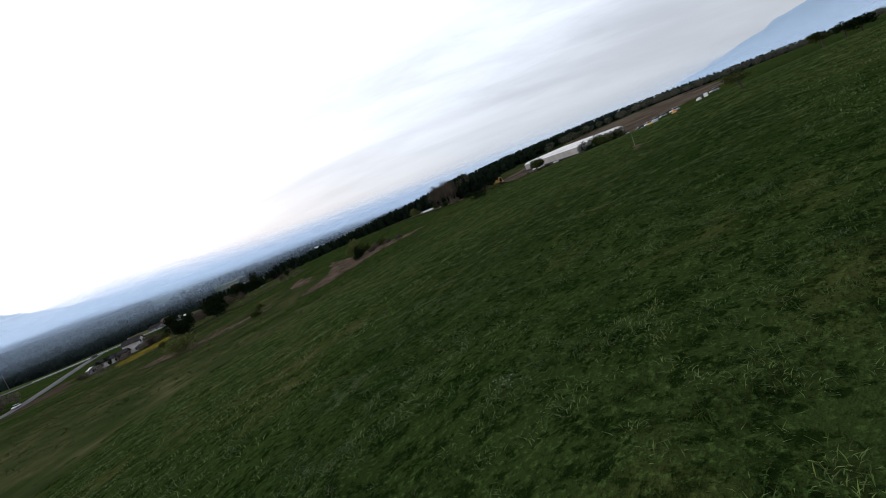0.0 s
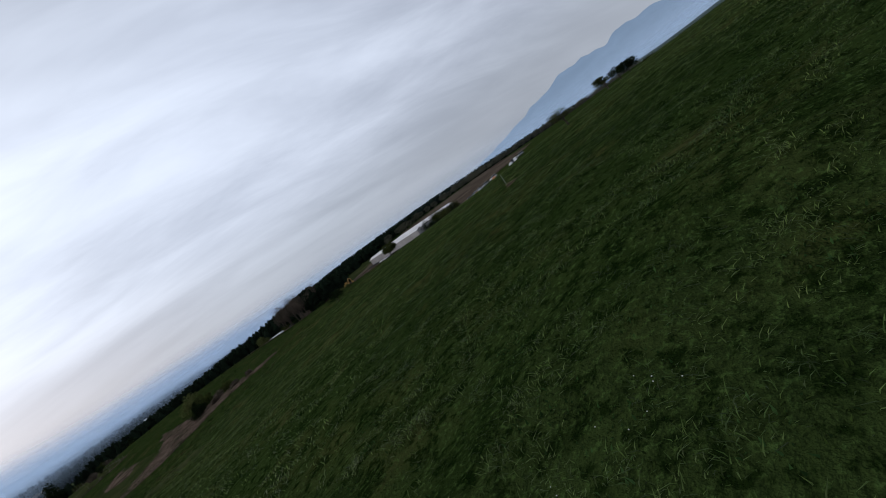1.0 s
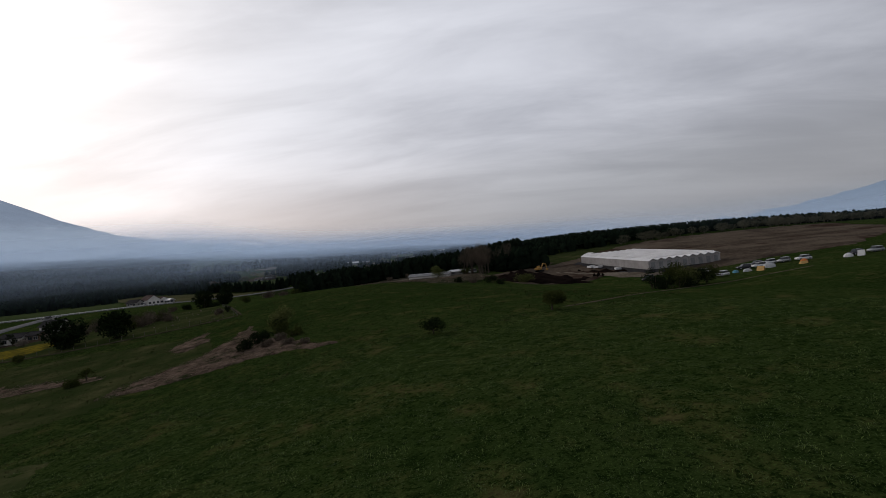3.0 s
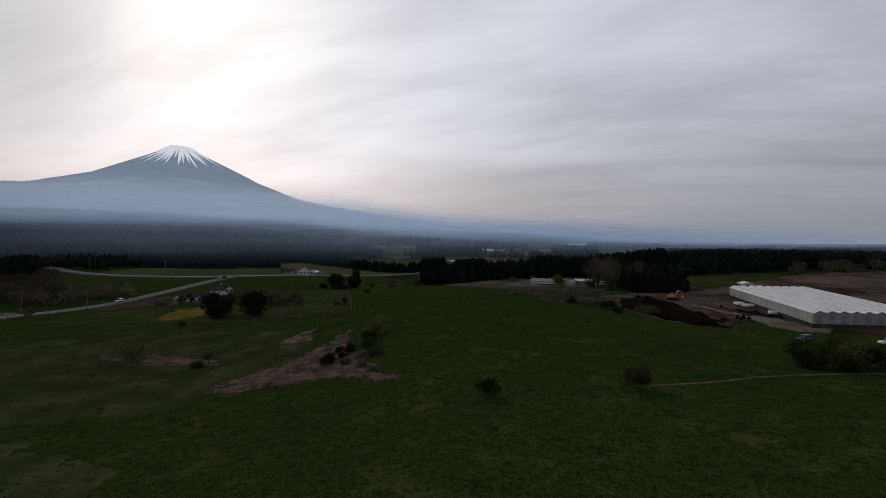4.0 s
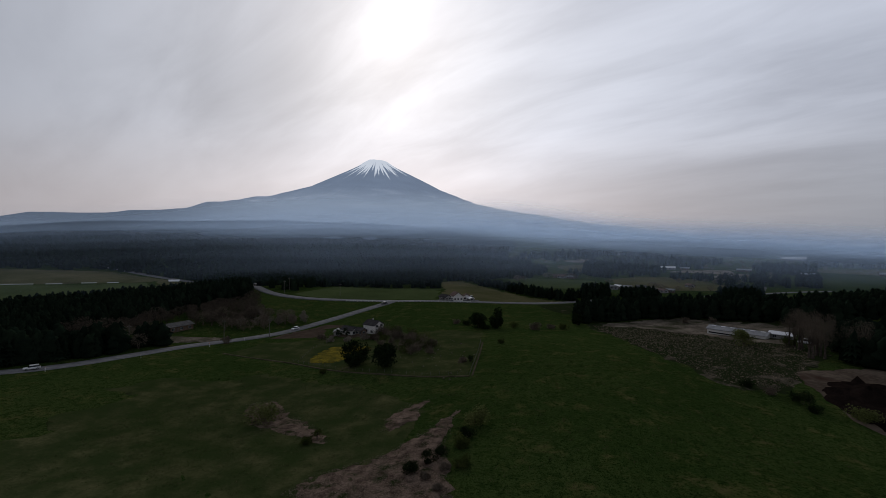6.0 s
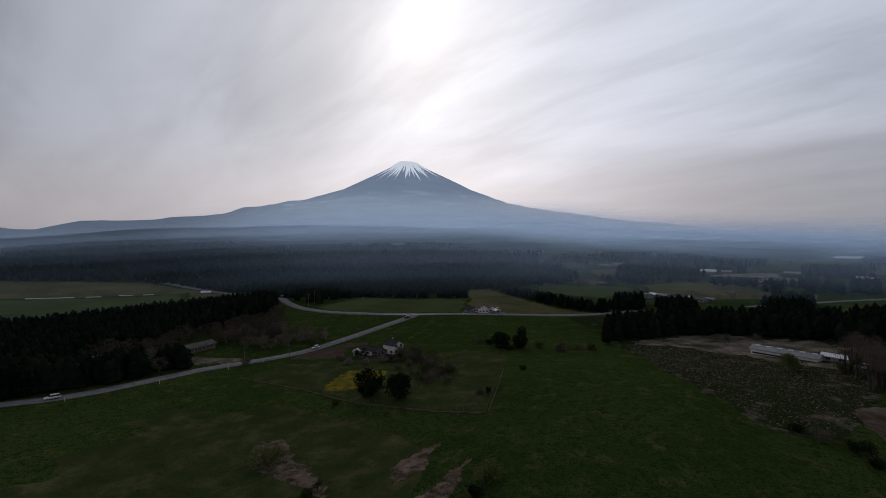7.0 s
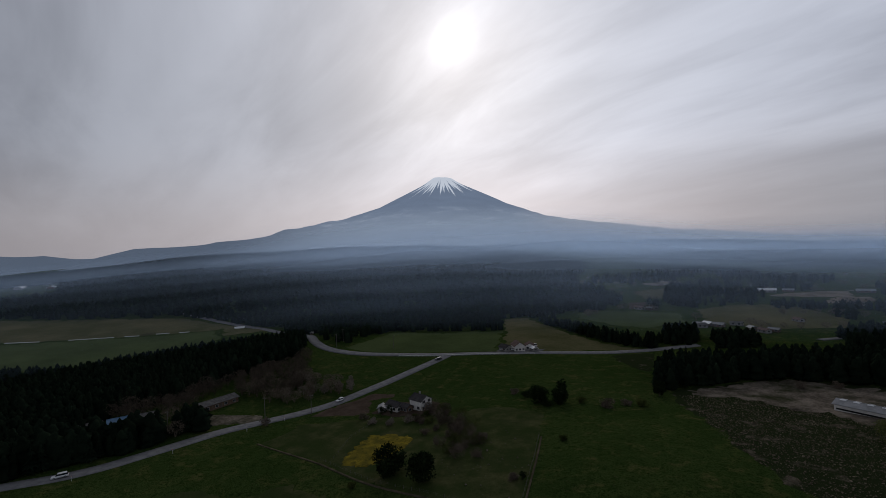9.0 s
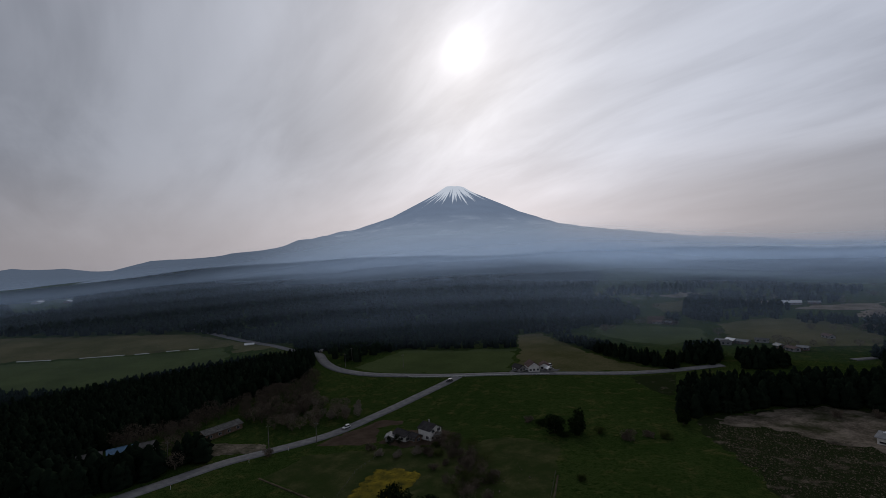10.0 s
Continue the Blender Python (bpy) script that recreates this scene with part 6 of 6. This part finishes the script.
def stack(x, y, turn, label):
    """Building material piled in the yard: pale sheets on bearers."""
    root = thing("material_stack", x, y, turn, label, "stack", "stacks of material", z=z_at(x, y) + 0.42)
    for k in range(2):
        part("bearer", boxes((-1.6 + 2.8 * k, -1.4 + 2.8 * k, -1.1, 1.1, 0, 0.15)), M["brown_wall"], root)
    for k in range(4):
        part("sheet", bevelled(boxes((-1.8 + 0.05 * k, 1.8 - 0.03 * k, -1.2, 1.2 - 0.06 * k, 0.15 + 0.2 * k, 0.33 + 0.2 * k)), 0.02), M["white_sheet"], root)


stack(122, 160, 10, "pile of white panels in the yard")
stack(121.5, 164, 80, "pile of white panels in the yard")
stack(121, 147, 60, "low pile of pale panels beside the large shed")


# ---- posts, rails, poles ----
def fence(line, gap, tall, label):
    """Round posts with two wires."""
    pts = np.array(line, float)
    s = np.r_[0, np.cumsum(np.hypot(*np.diff(pts, axis=0).T))]
    k = np.arange(0, s[-1], gap)
    x, y = np.interp(k, s, pts[:, 0]), np.interp(k, s, pts[:, 1])
    root = tagged(new("fence"), label, "fence")
    root.location = (x[0], y[0], z_at(x[0], y[0]))
    v, f = tube([(0, 0, -0.3), (0, 0, tall)], [0.05, 0.04], 6)
    me = fast_mesh("post", v, f)
    me.materials.append(M["post"])
    for a, b in zip(x, y):
        o = new("post", me)
        o.parent = root
        o.location = Vector((a, b, z_at(a, b))) - root.location
        o.rotation_euler = (rng.uniform(-0.06, 0.06), rng.uniform(-0.06, 0.06), 0)
    for h in (0.45, 0.85):
        v, f = tube([(0, 0, 0), (0, 0, 0)], [0, 0], 3)
        path = [(a - x[0], b - y[0], z_at(a, b) - root.location.z + h * tall) for a, b in zip(x, y)]
        v, f = tube(path, [0.012] * len(path), 4)
        solid("wire", v, f, M["post"], root)


fence([(-99.6, 166.5), (-75.2, 158.4), (-62.7, 155.9), (-51.7, 154.4), (-39.0, 151.5), (-30.1, 151.4), (-21.5, 151.7)], 3.0, 1.1, "low fence of weathered posts along a footpath")
fence([(-22.5, 150.7), (-24.2, 163.6), (-26.6, 181.2), (-29.5, 198.2)], 3.0, 1.1, "low fence of weathered posts at the meadow's edge")
fence([(-95.8, 168.8), (-102.7, 188), (-102.6, 206.5)], 2.6, 1.0, "low fence of pale posts beside yellow flowers")


def guard_rail():
    """The white rail along the main road: posts and a beam."""
    pts = np.array(ROAD_B[9:15], float)
    s = np.r_[0, np.cumsum(np.hypot(*np.diff(pts, axis=0).T))]
    k = np.arange(2, s[-1] - 25, 2.6)
    x, y = np.interp(k, s, pts[:, 0]) + 1.4, np.interp(k, s, pts[:, 1]) - 3.7
    root = tagged(new("guard_rail"), "white steel guard rail along the main road", "guard rail")
    root.location = (x[0], y[0], z_at(x[0], y[0]))
    v, f = tube([(0, 0, -0.3), (0, 0, 1.0)], [0.09, 0.09], 6)
    me = fast_mesh("post", v, f)
    me.materials.append(M["white_paint"])
    for a, b in zip(x, y):
        o = new("post", me)
        o.parent = root
        o.location = Vector((a, b, z_at(a, b))) - root.location
    for a in range(len(x) - 1):
        p, q = Vector((x[a], y[a], z_at(x[a], y[a]))) - root.location, Vector((x[a + 1], y[a + 1], z_at(x[a + 1], y[a + 1]))) - root.location
        bm = bmesh.new()
        vs = [bm.verts.new(c + Vector((0, dy, dz))) for dy in (-0.05, 0.05) for c, dz in ((p, 0.6), (q, 0.6), (q, 0.9), (p, 0.9))]
        for t in ((0, 1, 2, 3), (7, 6, 5, 4), (3, 2, 6, 7), (4, 5, 1, 0)):
            bm.faces.new([vs[i] for i in t])
        part("rail", bm, M["white_paint"], root)


guard_rail()


def marker_post(x, y):
    root = thing("marker_post", x, y, 0, "thin white marker post beside the road", "post", "marker posts")
    v, f = tube([(0, 0, -0.1), (0, 0, 1.5)], [0.06, 0.06], 6)
    solid("pole", v, f, M["white_paint"], root)
    v, f = tube([(0, 0, 1.5), (0, 0, 1.72)], [0.09, 0.07], 6)
    solid("cap", v, f, M["orange_cloth"], root)


for x, y in ((-157.5, 151), (-151.5, 180), (-166, 122), (-146, 196)):
    marker_post(x, y)


def utility_pole(x, y, tall=9.5):
    root = thing("utility_pole", x, y, 20, "grey concrete utility pole with a crossarm", "pole", "utility poles")
    v, f = tube([(0, 0, -0.5), (0, 0, tall)], [0.17, 0.11], 8)
    solid("pole", v, f, M["post"], root)
    arm = part("crossarm", bevelled(boxes((-0.9, 0.9, -0.05, 0.05, tall - 0.9, tall - 0.78)), 0.02), M["post"], root)
    for dx in (-0.8, 0, 0.8):
        v, f = tube([(dx, 0, tall - 0.78), (dx, 0, tall - 0.6)], [0.05, 0.04], 6)
        solid("insulator", v, f, M["white_paint"], arm)


for x, y in ((-200, 301), (-163, 317), (-206, 316), (-180, 164), (-158, 196), (-140, 207)):
    utility_pole(x, y)


# the stake and the loose straw round it
def stake():
    root = thing("stake", -8.8, 2.8, 0, "thin white stake in loose straw", "stake", sink=0.1)
    v, f = tube([(0, 0, 0), (0.02, -0.02, 0.8), (0.05, -0.05, 1.6)], [0.011, 0.010, 0.008], 6)
    solid("rod", v, f, M["white_paint"], root)


stake()


def blades(xs, ys, lo, hi, width, per, bend, seed, spread=0.12, lift=0.0):
    """Grass blades: bent tapering slips in tufts, as arrays."""
    r = np.random.RandomState(seed)
    x, y = np.repeat(xs, per), np.repeat(ys, per)
    n = len(x)
    x, y = x + r.normal(0, spread, n), y + r.normal(0, spread, n)
    z = height(x, y) + near_bumps(x, y) - 0.03 + lift
    a = r.uniform(0, 6.283, n)
    h = r.uniform(lo, hi, n)
    b = h * r.uniform(bend * 0.4, bend * 1.5, n)
    dx, dy = np.cos(a), np.sin(a)
    wx, wy = -dy * width * 0.5, dx * width * 0.5
    p0 = np.stack([x, y, z], -1)
    p1 = np.stack([x + wx + dx * b * 0.3, y + wy + dy * b * 0.3, z + h * 0.6], -1)
    p2 = np.stack([x - wx + dx * b * 0.3, y - wy + dy * b * 0.3, z + h * 0.6], -1)
    p3 = np.stack([x + dx * b, y + dy * b, z + h * 0.92], -1)
    v = np.stack([p0, p1, p2, p3], 1).reshape(-1, 3)
    k = np.arange(n)[:, None] * 4
    f = np.concatenate([k + [0, 1, 2], k + [2, 1, 3]])
    return v, f


def scatter(poly, density, seed, clump=0.0):
    r = np.random.RandomState(seed)
    xs, ys = [p[0] for p in poly], [p[1] for p in poly]
    area = (max(xs) - min(xs)) * (max(ys) - min(ys))
    n = int(area * density)
    x, y = r.uniform(min(xs), max(xs), n), r.uniform(min(ys), max(ys), n)
    keep = inside(poly, x, y)
    if clump:
        k = waves(x, y, 4.5, 21) * 0.5 + waves(x, y, 1.7, 22) * 0.5
        keep &= k > r.uniform(-0.9, 0.9, n) * clump - 0.1
    return x[keep], y[keep]


def straw_patch(x, y, rx, ry, count, seed):
    r = np.random.RandomState(seed)
    d = np.sqrt(r.uniform(0, 1, count))
    a = r.uniform(0, 6.283, count)
    v, f = blades(x + d * rx * np.cos(a), y + d * ry * np.sin(a), 0.02, 0.06, 0.022, 1, 2.6, seed, 0.02, 0.07)
    tagged(solid("straw", v, f, M["straw"]), "loose pale straw lying on bare soil", "straw", kind="stuff")


patch("bare_spot", [(-9.1, 2.9), (-8.6, 1.9), (-9.7, 0.9), (-11.4, 0.3), (-11.9, 0.9), (-11.3, 1.6), (-10.3, 1.8)], M["plough"], "bare reddish soil beside the stake", 0.05, 0.4, 0.2, seed=18)
straw_patch(-9.1, 2.4, 0.5, 0.5, 260, 1)
straw_patch(-10.0, 1.2, 0.7, 0.5, 260, 2)
straw_patch(-11.5, 0.8, 0.5, 0.4, 260, 3)
straw_patch(-12.2, -1.6, 0.45, 0.35, 140, 4)
straw_patch(-9.4, 0.6, 0.4, 0.3, 60, 5)
ribbon("dry_strip", [(33, 64.4), (43, 66), (57, 71.5), (70, 75), (80, 77), (92, 76), (104, 76), (116, 72)], 0.7, M["stalk"], "thin pale strip of dead grass across the pasture", 0.05, "ground", 1.5)


def lying_stalks(poly, density, seed):
    """Dead stalks that lie tangled over bare ground."""
    x, y = scatter(poly, density, seed)
    v, f = blades(x, y, 0.08, 0.34, 0.06, 3, 1.8, seed, 0.35, 0.12)
    tagged(solid("dead_stalks", v, f, M["stalk"]), "tangle of pale dead stalks on a bank", "stalks", kind="stuff")


lying_stalks([(-18.8, 122.9), (-16.4, 105.2), (-8.9, 82.9), (-4.7, 75.0), (-11.2, 79.5), (-19.9, 81.4), (-29.8, 79.7), (-40.3, 80.7), (-38.6, 88.2), (-28.0, 98.1), (-24.1, 106.5)], 3.2, 41)
lying_stalks([(-27, 132), (-28.7, 126), (-27.5, 117), (-32.9, 108.5), (-36, 117), (-34, 126)], 2.5, 42)
lying_stalks([(-82.7, 122.9), (-71.6, 109.6), (-58.3, 106.1), (-43.2, 102.3), (-49.9, 109.9), (-64.2, 118.3), (-75.5, 126.4)], 2.5, 43)
lying_stalks([(15, 272), (20, 247), (27, 215), (34, 194), (43, 176), (52, 162), (70, 168), (88, 205), (98, 236), (78, 250), (60, 268), (40, 276)], 0.8, 44)

# grass along the first part of the way
NEAREST = [(-66, -40), (-60, -43), (-47, -33), (-34, -25), (-20, -19), (-9, -11), (-10, -2), (-20, 2), (-34, -2), (-47, -9), (-58, -18), (-67, -30)]
MID = [(-80, -50), (-20, -60), (40, -30), (62, 10), (50, 60), (0, 70), (-40, 60), (-75, 20)]
x, y = scatter(NEAREST, 9.0, 12)
v, f = blades(x, y, 0.03, 0.08, 0.018, 20, 1.0, 13, 0.2)
tagged(solid("grass", v, f, M["mid_blade"]), "short green grass between the tussocks", "grass", kind="stuff")
x, y = scatter(NEAREST, 5.5, 1, 0.6)
v, f = blades(x, y, 0.03, 0.11, 0.012, 32, 1.3, 2, 0.13)
tagged(solid("grass", v, f, M["blade"]), "rough pasture grass in pale bent tussocks", "grass", kind="stuff")
x, y = scatter(NEAREST, 1.6, 9, 0.8)
v, f = blades(x, y, 0.03, 0.09, 0.026, 22, 0.7, 10, 0.2)
tagged(solid("clover", v, f, M["clover"]), "broad-leaved clover patches in the pasture", "clover", kind="stuff")
x, y = scatter(MID, 3.0, 3, 0.55)
far = ~inside(NEAREST, x, y)
v, f = blades(x[far], y[far], 0.06, 0.18, 0.034, 7, 1.0, 4, 0.22)
tagged(solid("grass", v, f, M["blade"]), "long green pasture grass in bent tussocks", "grass", kind="stuff")


def clover_heads(x, y, rx, ry, count, seed):
    """White clover: small round flower heads on thin stalks."""
    r = np.random.RandomState(seed)
    vs, fs, n = [], [], 0
    ball = np.array([(1, 0, 0), (0, 1, 0), (-1, 0, 0), (0, -1, 0), (0, 0, 1), (0, 0, -1)], float)
    faces = np.array([(0, 1, 4), (1, 2, 4), (2, 3, 4), (3, 0, 4), (1, 0, 5), (2, 1, 5), (3, 2, 5), (0, 3, 5)])
    for i in range(count):
        px, py = x + r.normal() * rx, y + r.normal() * ry
        h = float(height(px, py) + near_bumps(px, py)) + r.uniform(0.08, 0.15)
        vs.append(ball * r.uniform(0.006, 0.011) + (px, py, h))
        fs.append(faces + n)
        n += 6
    tagged(solid("clover_flowers", np.concatenate(vs), np.concatenate(fs), M["white_cloth"]), "small white clover heads among the grass", "flowers", kind="stuff")


clover_heads(-58.3, -29.7, 0.14, 0.14, 14, 61)
clover_heads(-58.2, -29.9, 0.30, 0.30, 5, 62)
clover_heads(-52.8, -21.4, 0.2, 0.2, 6, 63)
clover_heads(-53.3, -20.4, 0.2, 0.2, 4, 64)

FIELD = [(-100, 40), (-60, 40), (0, 60), (60, 60), (70, 100), (40, 180), (-10, 170), (-60, 150), (-110, 150)]
x, y = scatter(FIELD, 0.55, 5, 0.9)
v, f = blades(x, y, 0.16, 0.42, 0.09, 5, 1.0, 6, 0.3)
tagged(solid("grass", v, f, M["field_blade"]), "long green pasture grass in scattered tufts", "grass", kind="stuff")
x, y = scatter(FIELD, 0.12, 7, 0.7)
v, f = blades(x, y, 0.2, 0.5, 0.08, 6, 1.2, 8, 0.35)
tagged(solid("dry_grass", v, f, M["dry_blade"]), "scattered tufts of pale dead grass", "grass", kind="stuff")


def rubble(poly, density, lo, hi, mat, label, seed):
    """Loose stones and broken lumps lying about: small uneven chips."""
    r = np.random.RandomState(seed)
    x, y = scatter(poly, density, seed)
    n = len(x)
    s = r.uniform(lo, hi, (n, 1, 1)) * r.uniform(0.5, 1.3, (n, 1, 3))
    base = np.array([(1, 0, 0), (0, 1, 0), (-1, 0, 0), (0, -1, 0), (0.1, 0.1, 0.8), (0, 0, -0.4)]) * 0.5
    v = base[None] * s * r.uniform(0.7, 1.3, (n, 6, 3))
    a = r.uniform(0, 6.283, n)
    vx = v[:, :, 0] * np.cos(a)[:, None] - v[:, :, 1] * np.sin(a)[:, None] + x[:, None]
    vy = v[:, :, 0] * np.sin(a)[:, None] + v[:, :, 1] * np.cos(a)[:, None] + y[:, None]
    vz = v[:, :, 2] + height(x, y)[:, None] + 0.28
    f = np.array([(0, 1, 4), (1, 2, 4), (2, 3, 4), (3, 0, 4), (1, 0, 5), (2, 1, 5), (3, 2, 5), (0, 3, 5)])
    ob = solid("rubble", np.stack([vx, vy, vz], -1).reshape(-1, 3), (f[None] + (np.arange(n) * 6)[:, None, None]).reshape(-1, 3), mat)
    tagged(ob, label, "rubble", kind="stuff")


rubble([(15, 272), (20, 247), (27, 215), (34, 194), (43, 176), (52, 162), (70, 168), (88, 205), (98, 236), (78, 250), (60, 268), (40, 276)], 0.9, 0.15, 0.7, M["stalk"], "pale stones and broken roots strewn over bare ground", 31)
rubble([(-18.8, 122.9), (-16.4, 105.2), (-8.9, 82.9), (-4.7, 75.0), (-11.2, 79.5), (-19.9, 81.4), (-29.8, 79.7), (-40.3, 80.7), (-38.6, 88.2), (-28.0, 98.1), (-24.1, 106.5)], 2.0, 0.08, 0.34, M["stalk"], "pale stones and dead stalks on a bank", 32)
rubble([(-82.7, 122.9), (-71.6, 109.6), (-58.3, 106.1), (-43.2, 102.3), (-49.9, 109.9), (-64.2, 118.3), (-75.5, 126.4)], 1.4, 0.08, 0.32, M["stalk"], "pale stones and dead stalks on a bank", 33)
rubble([(-58.5, 167.3), (-26.1, 144.2), (-23.9, 179.7), (-45.4, 205.9)], 0.06, 0.2, 0.8, M["pale_soil"], "pale stones and logs lying in a dry meadow", 34)
